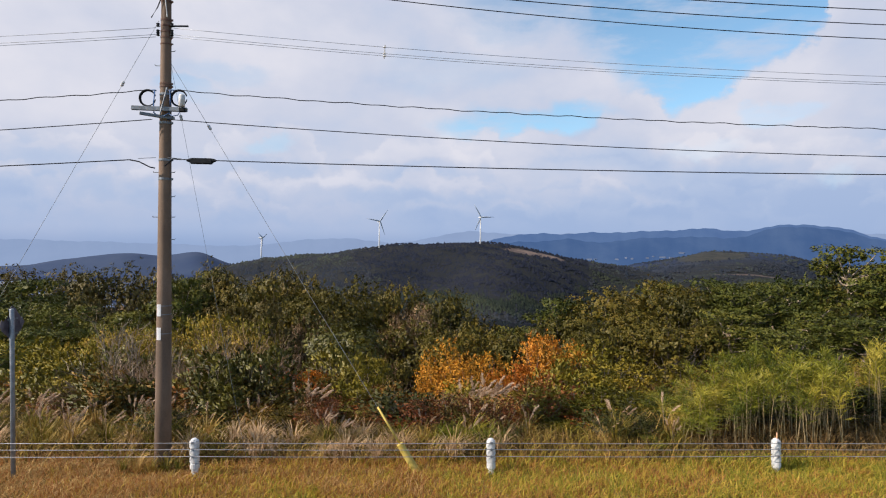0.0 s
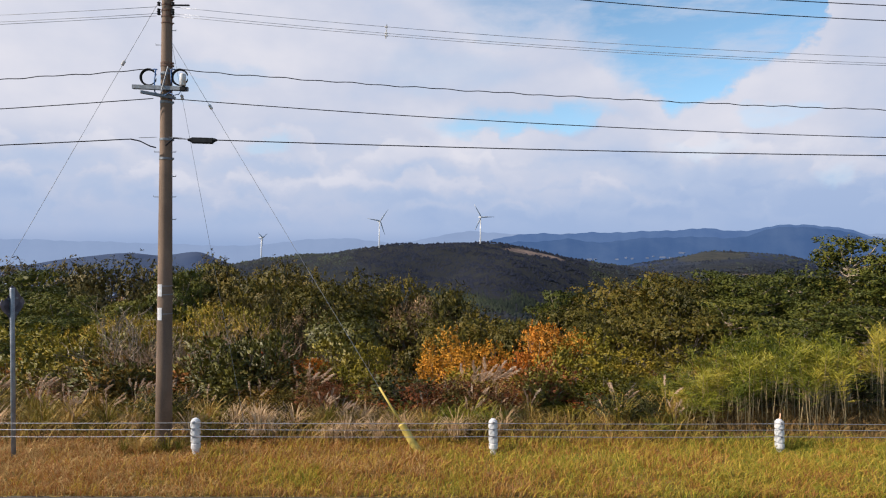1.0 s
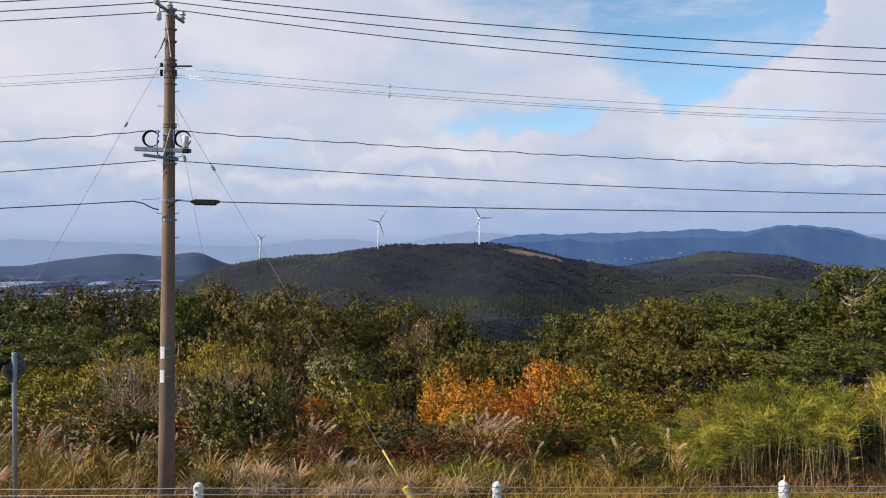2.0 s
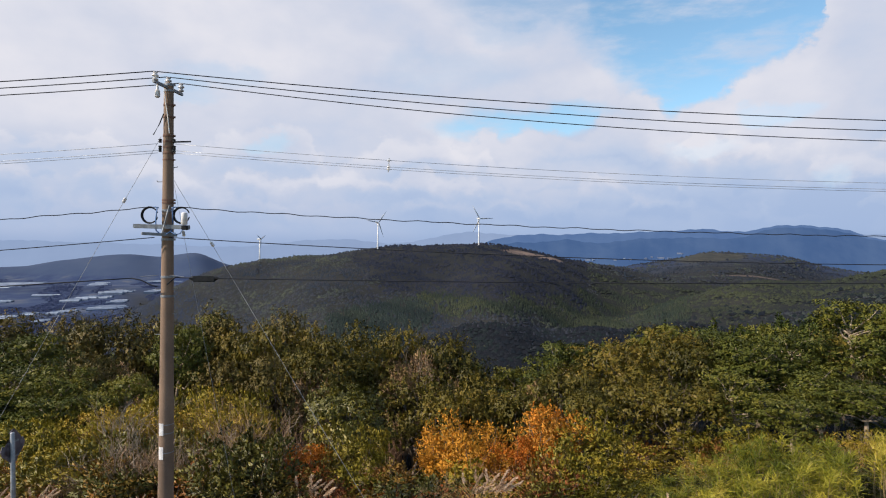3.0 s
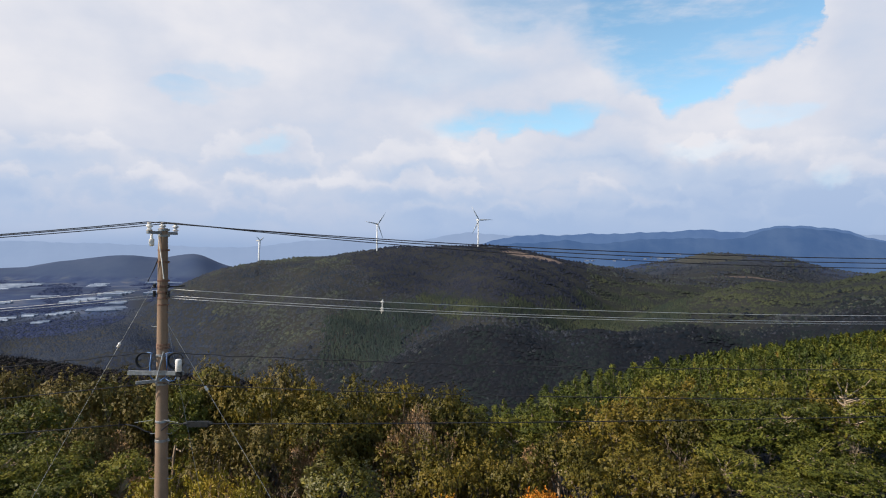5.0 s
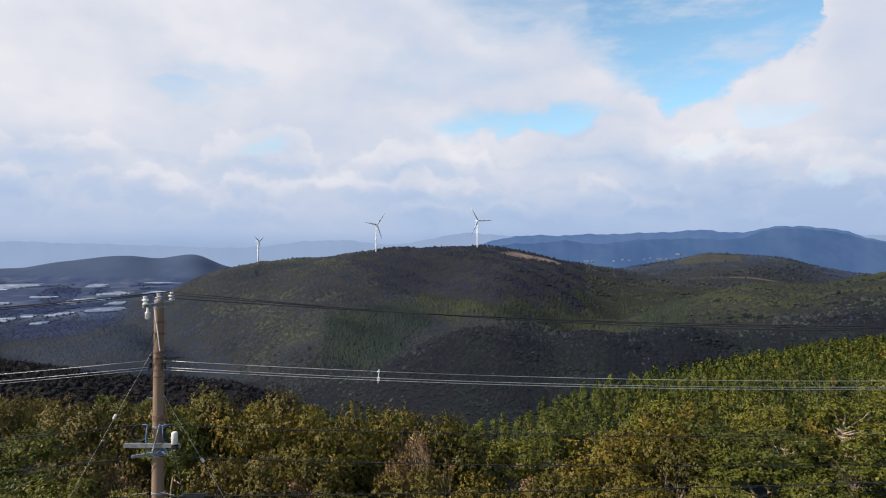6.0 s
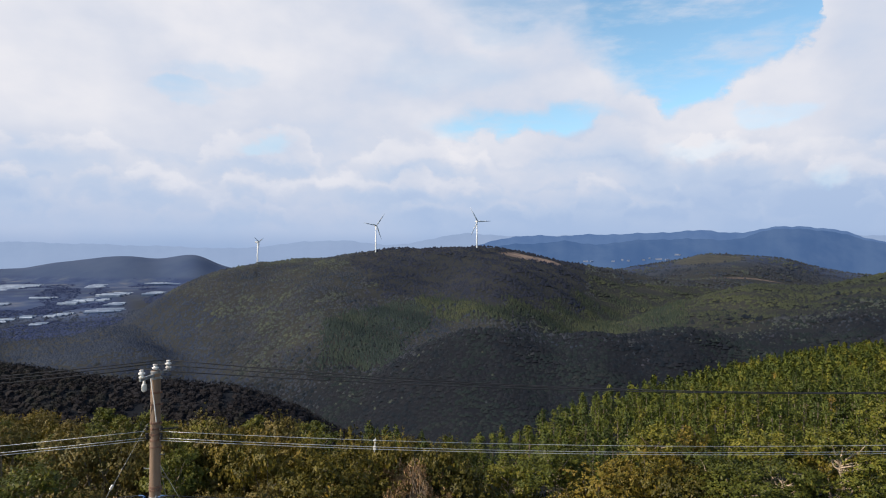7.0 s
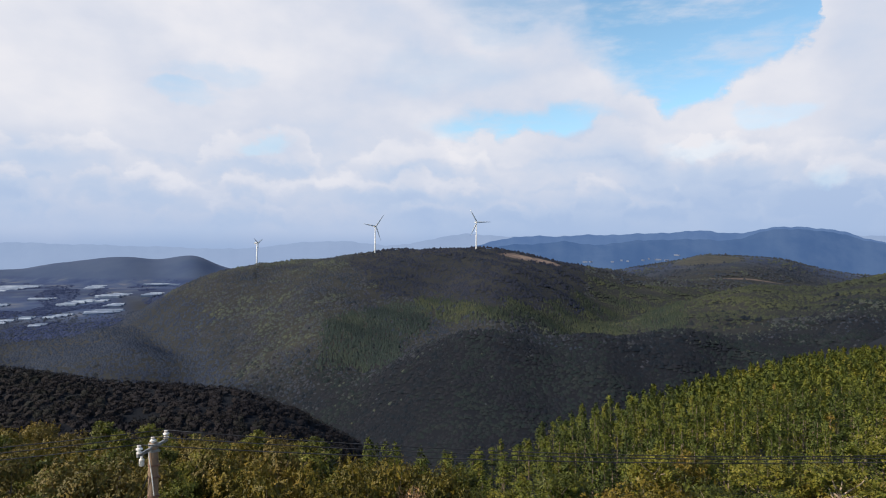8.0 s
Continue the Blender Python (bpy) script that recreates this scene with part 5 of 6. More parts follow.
def fill_slope():
    rng = np.random.default_rng(77)
    bare = [(-8.6, 25.4, 2.1, 3.0), (-6.7, 25.0, 1.9, 3.0), (-10.6, 26.0, 2.3, 3.0), (-4.9, 25.6, 1.8, 2.6), (-7.6, 28.4, 2.7, 3.0), (-12.4, 27.0, 2.5, 2.8), (0.6, 28.6, 1.9, 2.6), (4.6, 29.5, 1.9, 2.4),
            (-14.6, 28.8, 3.2, 3.0), (-12.9, 30.4, 3.4, 3.0), (-10.8, 30.8, 3.4, 2.8), (-15.8, 25.6, 2.9, 2.6), (-9.0, 28.0, 2.8, 2.8), (-5.8, 28.0, 2.7, 2.6), (-2.0, 27.0, 2.0, 2.4), (-12.2, 24.6, 2.5, 2.6), (-3.0, 30.6, 2.7, 2.6)]
    plant_all("dry_shrub", DEAD, bare, (2.4, 1.6), "tangled leafless brown shrub in the scrub", "bush", "dry shrubs", 22)
    # scrub that closes the gaps behind the rail
    rows = []
    for i in range(64):
        y = rng.uniform(15.2, 24)
        x = rng.uniform(-0.80 * y, 0.36 * y if y < 19.5 else 0.75 * y)
        rows.append((x, y, float(land(x, y)) + rng.uniform(0.9, 1.7) + 0.03 * (y - 15), rng.uniform(1.5, 2.4)))
    plant_all("scrub_bush", SCRUB, rows, (2.0, 2.0), "tangled green and brown scrub bush", "bush", "scrub", 10)
    rows = []
    for i in range(8):
        y = rng.uniform(15.6, 19.5)
        x = rng.uniform(-0.74 * y, 0.40 * y)
        rows.append((x, y, float(land(x, y)) + rng.uniform(0.9, 1.9), rng.uniform(1.6, 2.4)))
    plant_all("dry_shrub", DEAD, rows, (2.4, 1.6), "tangled leafless brown shrub in the scrub", "bush", "dry shrubs", 11)
    rows = []
    for i in range(20):
        y = rng.uniform(14.0, 16.4)
        x = rng.uniform(-7.0, 6.0)
        rows.append((x, y, float(land(x, y)) + rng.uniform(0.7, 1.25), rng.uniform(1.3, 2.0)))
    plant_all("bramble_bush", [BRAMBLES[0], REDS[0], BRAMBLES[1], BRAMBLES[0], BRAMBLES[2]], rows, (2.0, 2.0), "low reddish brown and green bramble behind the cable", "bush", "brambles", 13)
    rows = []
    for i in range(6):
        y = rng.uniform(15.2, 17.2)
        x = rng.uniform(-7.5, 2.2)
        rows.append((x, y, float(land(x, y)) + rng.uniform(0.7, 1.3), rng.uniform(1.3, 2.0)))
    plant_all("twiggy_shrub", FINE, rows, (2.0, 2.2), "leafless shrub of thin straw-coloured upright twigs", "bush", "twiggy shrubs", 18)
    # added bushes: their dark leaves stand in for shade between the canes
    rows = [(x, y, 0.75 + 0.1 * (x - 8) / 3 + rng.uniform(-0.2, 0.2), 2.2) for y in (16.3, 17.4) for x in np.arange(7.2, 15.5, 1.25)]
    plant_all("dark_bush", [SCRUB[1], BRAMBLES[2]], rows, (2.0, 2.0), "dark green bush added behind the cane for its deep shade", "bush", "dark bushes", 19)
    rows = [(-8.0, 15.6, 1.5, 2.2), (-7.6, 16.3, 1.3, 1.8), (-5.0, 15.6, 0.7, 1.5)]
    plant_all("dark_bush", [SCRUB[1]], rows, (2.0, 2.0), "dark green leafy bush among pampas grass", "bush", "dark bushes", 20)
    # the wood further down, jittered rows
    n = 0
    for y in np.arange(33.0, 90.0, 3.6):
        for x in np.arange(-0.78 * y - 3, 0.78 * y + 3, 3.7):
            xx, yy = x + rng.uniform(-1.2, 1.2), y + rng.uniform(-1.2, 1.2)
            if yy > slope_edge(xx) - 1 or (xx > (52 - yy) * 0.9 - 4 and yy > 37) or (abs(xx - 2) < 4 and yy < 35):
                continue
            top = float(canopy(xx, yy)) - 2.6 * rng.uniform(0, 1) ** 1.6 + 0.1
            far = yy > 44
            kinds, nm, lb, ct, gp = ((FAR_DOMES if far else MID_DOMES, "evergreen_tree", "olive green round evergreen tree on the slope", "tree", "round evergreens"),
                                     (FAR_RUSSETS if far else MID_RUSSETS, "russet_tree", "thin brownish green tree with russet leaves", "tree", "russet trees"),
                                     (FAR_PINES if far else MID_PINES, "pine_tree", "dark green pine with foliage in flat layered pads", "tree", "pines on the slope"))[int(rng.choice(3, p=(0.5, 0.14, 0.36)))]
            plant_all(nm, [kinds[n % len(kinds)]], [(xx, yy, top, rng.uniform(3.0, 4.6))], (4.9, 6.1) if nm == "pine_tree" else (4.3, 5.2), lb, ct, gp, n)
            n += 1
    # young conifers on the spur
    spots = []
    for y in np.arange(38.0, 190.0, 2.7):
        for x in np.arange(-6.0, 0.80 * y + 4, 2.7):
            xx, yy = x + rng.uniform(-0.9, 0.9), y + rng.uniform(-0.9, 0.9)
            if yy > slope_edge(xx) + 2 or not (xx > (52 - yy) * 0.9 - 4):
                continue
            low = 1 - 0.38 * math.exp(-((xx / yy - 0.10) / 0.12) ** 2) * min(1, max(0, (110 - yy) / 40))
            spots.append((xx, yy, rng.uniform(0.68, 0.98), low * rng.uniform(4.5, 6.5) / 6.0, rng.uniform(0, 6.28)))
    spots.sort(key=lambda p: p[1] + 0.3 * p[0])
    for k, (xx, yy, w, h, a) in enumerate(spots[:300]):
        plant("conifer_tree", CONIFERS[k % 4], xx, yy, w, h, math.degrees(a), "young green conifer in a dense plantation", "tree", "plantation conifers")
    joined_v, joined_f, joined_n, base = [], [], [], 0
    shapes = []
    for parts in CONIFERS:
        me = parts[1][1]
        co = np.empty(len(me.vertices) * 3)
        me.vertices.foreach_get("co", co)
        nr = np.empty(len(me.loops) * 3)
        me.corner_normals.foreach_get("vector", nr)
        shapes.append((co.reshape(-1, 3)[:1000], nr.reshape(-1, 3)[:1000]))
    for k, (xx, yy, w, h, a) in enumerate(spots[300:]):
        c, sn = math.cos(a), math.sin(a)
        p, r = shapes[k % 4]
        core = np.repeat(p.reshape(-1, 4, 3).mean(1), 4, 0)
        p = core + (p - core) * 1.75
        q = np.stack([xx + w * (p[:, 0] * c - p[:, 1] * sn), yy + w * (p[:, 0] * sn + p[:, 1] * c), float(land(xx, yy)) + h * p[:, 2]], 1)
        joined_v.append(q)
        joined_n.append(np.stack([r[:, 0] * c - r[:, 1] * sn, r[:, 0] * sn + r[:, 1] * c, r[:, 2]], 1))
        joined_f.append(np.arange(base, base + len(q)).reshape(-1, 4))
        base += len(q)
    tagged(new("conifer_plantation", mesh_from("conifer_plantation", np.concatenate(joined_v), np.concatenate(joined_f), M_CONIFER, normals=np.concatenate(joined_n))), "green young conifers covering the further slope", "forest", kind="stuff")


fill_slope()


def reeds_and_cane():
    rng = np.random.default_rng(91)
    for i in range(58):
        y = rng.uniform(13.1, 15.2)
        x = rng.uniform(-11.5, 6.5 if i < 40 else -4.0)
        s = rng.uniform(0.38, 0.72)
        plant("pampas_grass", REEDS[int(rng.choice(3, p=(0.25, 0.6, 0.15)))], x, y, s, s * rng.uniform(0.85, 1.15), rng.uniform(-40, 40), "dry pampas grass tussock with pale feathery plumes", "grass", "pampas grass")
    for x, y, s in ((1.7, 15.4, 1.0), (2.0, 15.2, 1.05), (1.4, 15.5, 0.95), (-2.6, 15.2, 0.9), (-9.6, 15.0, 0.75), (-10.6, 14.8, 0.75), (-7.9, 14.7, 0.7), (-3.0, 15.6, 0.85)):
        plant("pampas_grass", REEDS[2], x, y, s, s, rng.uniform(-40, 40), "dry pampas grass tussock with pale feathery plumes", "grass", "pampas grass")
    for x, y, s in ((-5.5, 12.02, 0.34), (-5.2, 11.98, 0.3), (-4.9, 12.0, 0.36), (-4.65, 12.04, 0.32), (-5.8, 12.05, 0.3)):
        plant("pampas_grass", REEDS[1], x, y, s, s, rng.uniform(0, 360), "dry pampas grass tussock with pale feathery plumes", "grass", "pampas grass")
    for x, y, s in ((1.0, 13.3, 0.62), (1.4, 13.5, 0.70), (1.75, 13.2, 0.6), (0.7, 13.6, 0.55), (2.3, 13.9, 0.5), (-4.6, 13.6, 0.5), (-0.2, 14.2, 0.5)):
        plant("green_grass_tuft", GREEN_TUFTS[int(rng.integers(2))], x, y, s, s, rng.uniform(0, 360), "fresh green tuft of long arching grass", "grass", "green grass tufts")
    for i in range(26):
        x, y, s = rng.uniform(-3.6, 1.2) if i < 16 else rng.uniform(-11, 6), rng.uniform(12.7, 14.0), rng.uniform(0.35, 0.62)
        plant("straw_grass_tuft", STRAW_TUFTS[i % 2], x, y, s, s, rng.uniform(0, 360), "dry straw-coloured tuft of arching grass", "grass", "straw grass tufts")
    n = 0
    for y in np.arange(13.7, 16.3, 0.55):
        for x in np.arange(5.6 + 0.3 * (y - 13.7), 0.76 * y + 2.2, 0.80):
            xx, yy = x + rng.uniform(-0.3, 0.3), y + rng.uniform(-0.2, 0.2)
            h = float(np.interp(xx, (5.5, 6.6, 8.0, 9.4, 10.7, 14.0), (0.7, 1.3, 1.9, 2.3, 2.45, 2.4))) * (0.84 + 0.08 * (yy - 13.7)) + rng.uniform(-0.5, 0.1)
            if xx > 10.5 and yy < 14.6 or xx > 11.1 and yy < 15.6 and n % 3:
                n += 1
                continue
            plant("cane_clump", CANES[n % 3], xx, yy, 1.0, h / 3.0, rng.uniform(0, 360), "tall green cane with long drooping leaves", "cane", "cane stand")
            n += 1


reeds_and_cane()


def verge():
    rng = np.random.default_rng(101)
    n = 66000
    y = 10.15 + 2.9 * rng.uniform(0, 1, n) ** 1.1
    x = rng.uniform(-1, 1, n) * (0.74 * (y + 0.6) + 1.2) + 0.8
    clump = np.sin(x * 2.1 + 1.7 * np.sin(y * 1.3)) * np.cos(y * 2.7 + x * 0.6)
    h = rng.uniform(0.07, 0.23, n) * (1 + 0.25 * clump) * np.where(y > 12.3, 1.25, 1.0)
    v, f = blades(rng, x, y, land(x, y) - 0.02, h, rng.uniform(0.0035, 0.009, n), 1.5)
    tagged(new("verge_grass", mesh_from("verge_grass", v, f, M_GRASS)), "dry gold and green grass on the verge", "grass", kind="stuff")
    n = 5200
    y = rng.uniform(12.5, 15.0, n)
    x = -11.5 + 18.3 * rng.uniform(0, 1, n)
    v, f = blades(rng, x, y, land(x, y) - 0.02, rng.uniform(0.2, 0.6, n) * np.where(x > 6.5, 0.5, 1.0), rng.uniform(0.006, 0.014, n), 1.1)
    tagged(new("rough_grass", mesh_from("rough_grass", v, f, M_REED)), "long straw-coloured grass along the scrub edge", "grass", kind="stuff")
    n = 12000
    y = rng.uniform(12.6, 16.5, n)
    x = rng.uniform(-1, 1, n) * (0.74 * y + 1.2) + 0.8
    v, f = blades(rng, x, y, land(x, y) - 0.02, rng.uniform(0.12, 0.5, n), rng.uniform(0.006, 0.018, n), 1.4)
    tagged(new("undergrowth", mesh_from("undergrowth", v, f, M_UNDER)), "low brown and green undergrowth behind the cable", "undergrowth", kind="stuff")


verge()

# ---- the guard cable ----
def rail_y(x):
    return 12.0 + 0.040 * (x - 1.8)


def make_post():
    bm = bmesh.new()
    lathe(bm, [(0.070, -0.3), (0.070, 0.33)], 16)
    post = from_bm("post", bm, M_WHITE, False)
    bm = bmesh.new()
    prof = [(0.082, 0.30), (0.098, 0.31)]
    for z in (0.42, 0.55, 0.685):
        prof += [(0.098, z - 0.020), (0.074, z - 0.014), (0.074, z + 0.012), (0.102, z + 0.018)]
    prof += [(0.098, 0.815), (0.088, 0.835)]
    lathe(bm, prof, 16)
    sleeve = from_bm("sleeve", bm, M_DIRTY_WHITE, False)
    bm = bmesh.new()
    lathe(bm, [(0.060, 0.83), (0.066, 0.84), (0.060, 0.862), (0.030, 0.875)], 16)
    cap = from_bm("cap", bm, M_WHITE, False)
    bm = bmesh.new()
    box(bm, 0.05, 0.03, 0.045, Matrix.Translation((0, -0.098, 0)), 0.006)
    clamp = from_bm("cable_clamp", bm, M_STEEL)
    return post, sleeve, cap, clamp


def guard_cable():
    post, sleeve, cap, clamp = make_post()
    rng = np.random.default_rng(3)
    xs = [-10.2, -4.2, 1.8, 7.8, 13.8]
    for i, x in enumerate(xs):
        ob = thing("guard_post", pose(x, rail_y(x), -0.0095 * (x + 4.2), rng.uniform(-1, 1), rng.uniform(-1.2, 1.2), rng.uniform(-8, 8)) @ Matrix.Diagonal((0.94, 0.94, 1.07, 1)), "white painted steel guard cable post in grass", "post", "guard cable posts")
        part("post", post, ob)
        part("sleeve", sleeve, ob)
        part("cap", cap, ob)
        for z in (0.55, 0.685, 0.81):
            part("cable_clamp", clamp, ob, m=Matrix.Translation((0, 0, z)))
        if i == 3:
            bm = bmesh.new()
            lathe(bm, [(0.052, -0.012), (0.058, -0.008), (0.058, 0.008), (0.052, 0.012)], 18, pose(0.01, -0.02, 0.93, 90, 0, 60))
            box(bm, 0.02, 0.02, 0.06, Matrix.Translation((0.01, 0, 0.875)))
            part("reflector", from_bm("reflector", bm, surface("reflector_orange", (0.75, 0.42, 0.25), (0.85, 0.55, 0.35), 9.0, 0.25)), ob, "round pale orange reflector")
    for z in (0.595, 0.735, 0.865):
        bm = bmesh.new()
        for a, b in zip(xs, xs[1:]):
            pts = [Vector((a + (b - a) * k, rail_y(a + (b - a) * k) - 0.10, z - 0.012 * 4 * k * (1 - k) - 0.0095 * (a + (b - a) * k + 4.2))) for k in np.linspace(0, 1, 7)]
            tube(bm, pts, 0.0075, 6)
        tagged(new("guard_cable", from_bm("guard_cable", bm, M_CABLE)), "galvanised steel cable strung between white posts", "cable", "guard cables")


guard_cable()

# ---- the utility pole ----
POLE = Vector((-5.10, 12.30, 0.0))
TOP = 10.66


def pole_radius(z):
    return 0.170 - 0.0072 * z


def utility_pole():
    ob = thing("utility_pole", pose(*POLE, 0, 0.25, 0), "weathered tan concrete utility pole with fittings beside the rail", "utility pole")
    bm = bmesh.new()
    lathe(bm, [(pole_radius(z), z) for z in (-0.8, 2, 4, 6, 8, 10, TOP - 0.02)] + [(pole_radius(TOP) * 0.9, TOP)], 28)
    part("shaft", from_bm("shaft", bm, M_CONCRETE, True), ob)

    def band(z, h=0.05, mat=M_RUST, grow=0.008):
        b = bmesh.new()
        r = pole_radius(z) + grow
        lathe(b, [(r - 0.004, z - h / 2), (r, z - h / 2 + 0.004), (r, z + h / 2 - 0.004), (r - 0.004, z + h / 2)], 24)
        box(b, 0.05, 0.03, h * 0.9, Matrix.Translation((r + 0.02, -0.02, z)), 0.004)
        part("band", from_bm("band", b, mat), ob)

    for z in (9.56, 9.44, 9.32, 9.20, 9.06, 8.22, 8.16, 9.95, 10.2):
        band(z, 0.045 if z != 9.06 else 0.03)
    for z in (8.0, 7.52, 7.40, 6.62, 6.22, 10.5, 10.62):
        band(z, 0.05, M_STEEL)
    # racks that hold the three low-voltage wires
    for z in (9.26, 9.31, 9.45):
        for q in (-0.145, 0.145):
            b = bmesh.new()
            lathe(b, [(0.02, -0.04), (0.038, -0.03), (0.026, 0), (0.038, 0.03), (0.02, 0.04)], 12, pose(q, -0.06, z))
            part("spool_insulator", from_bm("spool_insulator", b, M_BLACK), ob)
    b = bmesh.new()
    box(b, 0.34, 0.03, 0.03, pose(0.3, -0.02, 9.44, 0, -3, 8), 0.004)
    part("wire_arm", from_bm("wire_arm", b, M_BLACK), ob)
    # main arm, lower arm and brace
    b = bmesh.new()
    box(b, 1.12, 0.075, 0.085, pose(-0.04, -0.19, 7.66, 0, 1.0, 4), 0.006)
    part("cross_arm", from_bm("cross_arm", b, M_STEEL), ob)
    b = bmesh.new()
    box(b, 0.68, 0.06, 0.06, pose(-0.06, -0.24, 7.50, 0, 2, 40), 0.006)
    part("lower_arm", from_bm("lower_arm", b, M_STEEL), ob)
    b = bmesh.new()
    tube(b, [(0.12, -0.20, 8.10), (0.0, -0.26, 7.52)], 0.016, 6)
    part("brace", from_bm("brace", b, M_STEEL), ob)
    for dx, blue in ((-0.32, 0), (0.335, 1)):
        b = bmesh.new()
        for k in range(3):
            ring = [(dx + (0.155 + 0.008 * k) * math.cos(t), -0.10 - 0.018 * k, 7.90 + (0.155 + 0.008 * k) * math.sin(t)) for t in np.linspace(0.3, 5.9 + 0.1 * k, 30)]
            tube(b, ring, 0.012, 6)
        part("cable_coil", from_bm("cable_coil", b, M_BLACK, True), ob, "coil of spare black cable")
        b = bmesh.new()
        s = 1 if dx > 0 else -1
        tube(b, [(s * 0.16, -0.15, 8.04), (s * 0.175, -0.17, 7.8), (s * 0.16, -0.18, 7.58), (s * 0.05, -0.2, 7.5)], 0.013, 6)
        tube(b, [(s * 0.13, -0.15, 8.05), (s * 0.20, -0.12, 8.07), (s * 0.30, -0.10, 8.06)], 0.013, 6)
        part("blue_cable", from_bm("blue_cable", b, M_BLUE, True), ob)
    b = bmesh.new()
    lathe(b, [(0.05, 7.70), (0.062, 7.71), (0.062, 7.93), (0.05, 7.95), (0.02, 7.955)], 18, Matrix.Translation((0.435, -0.22, 0)))
    can = part("equipment_can", from_bm("equipment_can", b, M_DIRTY_WHITE, True), ob, "pale grey cylindrical equipment can")
    b = bmesh.new()
    box(b, 0.12, 0.10, 0.09, Matrix.Translation((0.44, -0.20, 7.64)), 0.01)
    part("terminal_box", from_bm("terminal_box", b, M_BLACK), can)
    b = bmesh.new()
    tube(b, [(0.40, -0.2, 7.62), (0.36, -0.24, 7.52), (0.26, -0.24, 7.50), (0.15, -0.2, 7.56)], 0.010, 5)
    part("lead", from_bm("lead", b, M_BLUE, True), can)
    # top arm with three pin insulators
    b = bmesh.new()
    box(b, 1.10, 0.05, 0.06, pose(0.0, -0.02, 10.56, 0, 0, 84), 0.005)
    part("top_arm", from_bm("top_arm", b, M_STEEL), ob)
    b = bmesh.new()
    tube(b, [(0, 0, TOP - 0.1), (0, 0, TOP + 0.12)], 0.018, 6)
    part("top_pin", from_bm("top_pin", b, M_STEEL), ob)
    for dx, dy, z in INSULATORS:
        b = bmesh.new()
        lathe(b, [(0.03, -0.12), (0.055, -0.11), (0.06, -0.085), (0.038, -0.075), (0.038, -0.035), (0.068, -0.025), (0.062, 0.0), (0.036, 0.012), (0.036, 0.035), (0.045, 0.04), (0.045, 0.055), (0.03, 0.065)], 16, Matrix.Translation((dx, dy, z)))
        part("pin_insulator", from_bm("pin_insulator", b, M_CERAMIC, False), ob, "white porcelain pin insulator")
    for dx, dy in ((-0.10, -0.42),):
        b = bmesh.new()
        lathe(b, [(0.03, 10.28), (0.05, 10.30), (0.05, 10.42), (0.03, 10.44), (0.012, 10.56)], 12, Matrix.Translation((dx * 0.8, dy * 0.8, 0)))
        part("arrester", from_bm("arrester", b, M_DIRTY_WHITE, False), ob)
    b = bmesh.new()
    tube(b, [(-0.05, -0.115, 10.5), (0.03, -0.125, 10.0), (0.075, -0.12, 9.6)], 0.011, 5)
    part("down_lead", from_bm("down_lead", b, M_DIRTY_WHITE), ob)
    b = bmesh.new()
    tube(b, [(-0.22, -0.2, 9.55), (-0.14, -0.1, 9.8), (-0.05, -0.12, 10.0)], 0.012, 5)
    part("down_lead", from_bm("down_lead", b, M_BLACK), ob)
    # climbing bolts
    for i, z in enumerate((5.42, 5.85, 6.36, 4.95, 8.6, 8.9)):
        s = 1 if i % 2 else -1
        for q in (s, -s) if i in (0, 2) else (s,):
            b = bmesh.new()
            tube(b, [(q * (pole_radius(z) - 0.02), -0.03, z), (q * (pole_radius(z) + 0.10), -0.04, z), (q * (pole_radius(z) + 0.105), -0.04, z + 0.025)], 0.009, 5)
            part("step_bolt", from_bm("step_bolt", b, M_STEEL), ob)
    # two blank plates strapped to the shaft
    for z, h in ((3.47, 0.25), (2.98, 0.26)):
        b = bmesh.new()
        r = pole_radius(z) + 0.006
        cols = [[b.verts.new((math.sin(a) * rr, -math.cos(a) * rr, zz)) for zz in (z - h / 2, z + h / 2) for rr in (r, r + 0.004)] for a in np.linspace(-0.62, 0.05, 6)]
        for p, q in zip(cols, cols[1:]):
            for k in ((1, 3), (0, 2), (0, 1), (2, 3)):
                b.faces.new((p[k[0]], q[k[0]], q[k[1]], p[k[1]]))
        b.faces.new((cols[0][0], cols[0][1], cols[0][3], cols[0][2]))
        b.faces.new((cols[-1][0], cols[-1][1], cols[-1][3], cols[-1][2]))
        plate = part("number_plate", from_bm("number_plate", b, M_WHITE), ob, "blank white plate strapped to the pole")
        for dz in (-0.09, 0.09) if z > 3.2 else (0.0,):
            b = bmesh.new()
            lathe(b, [(r - 0.003, z + dz - 0.008), (r + 0.001, z + dz - 0.008), (r + 0.001, z + dz + 0.008), (r - 0.003, z + dz + 0.008)], 24)
            part("strap", from_bm("strap", b, M_STEEL), plate)
    return ob


INSULATORS = [(-0.05, -0.50, 10.70), (0.0, -0.02, 10.72), (0.06, 0.46, 10.72)]
utility_pole()

# ---- wires: the line runs on to poles outside the view ----
EAST, WEST = Vector((36.1, 2.55, 0)), Vector((-35.0, -2.4, 0))


def span(name, start, way, sag, rise, radius, mat, label, group, wave=0.0, segs=40):
    bm = bmesh.new()
    pts = []
    for k in np.linspace(0, 1, segs * (6 if wave else 1) + 1):
        p = Vector(start) + way * k
        p.z += rise * k - 4 * sag * k * (1 - k) + (wave * math.sin(k * 330) + 0.7 * wave * math.sin(k * 141))
        pts.append(p)
    tube(bm, pts, radius, 5)
    return tagged(new(name, from_bm(name, bm, mat, True)), label, "wire", group)


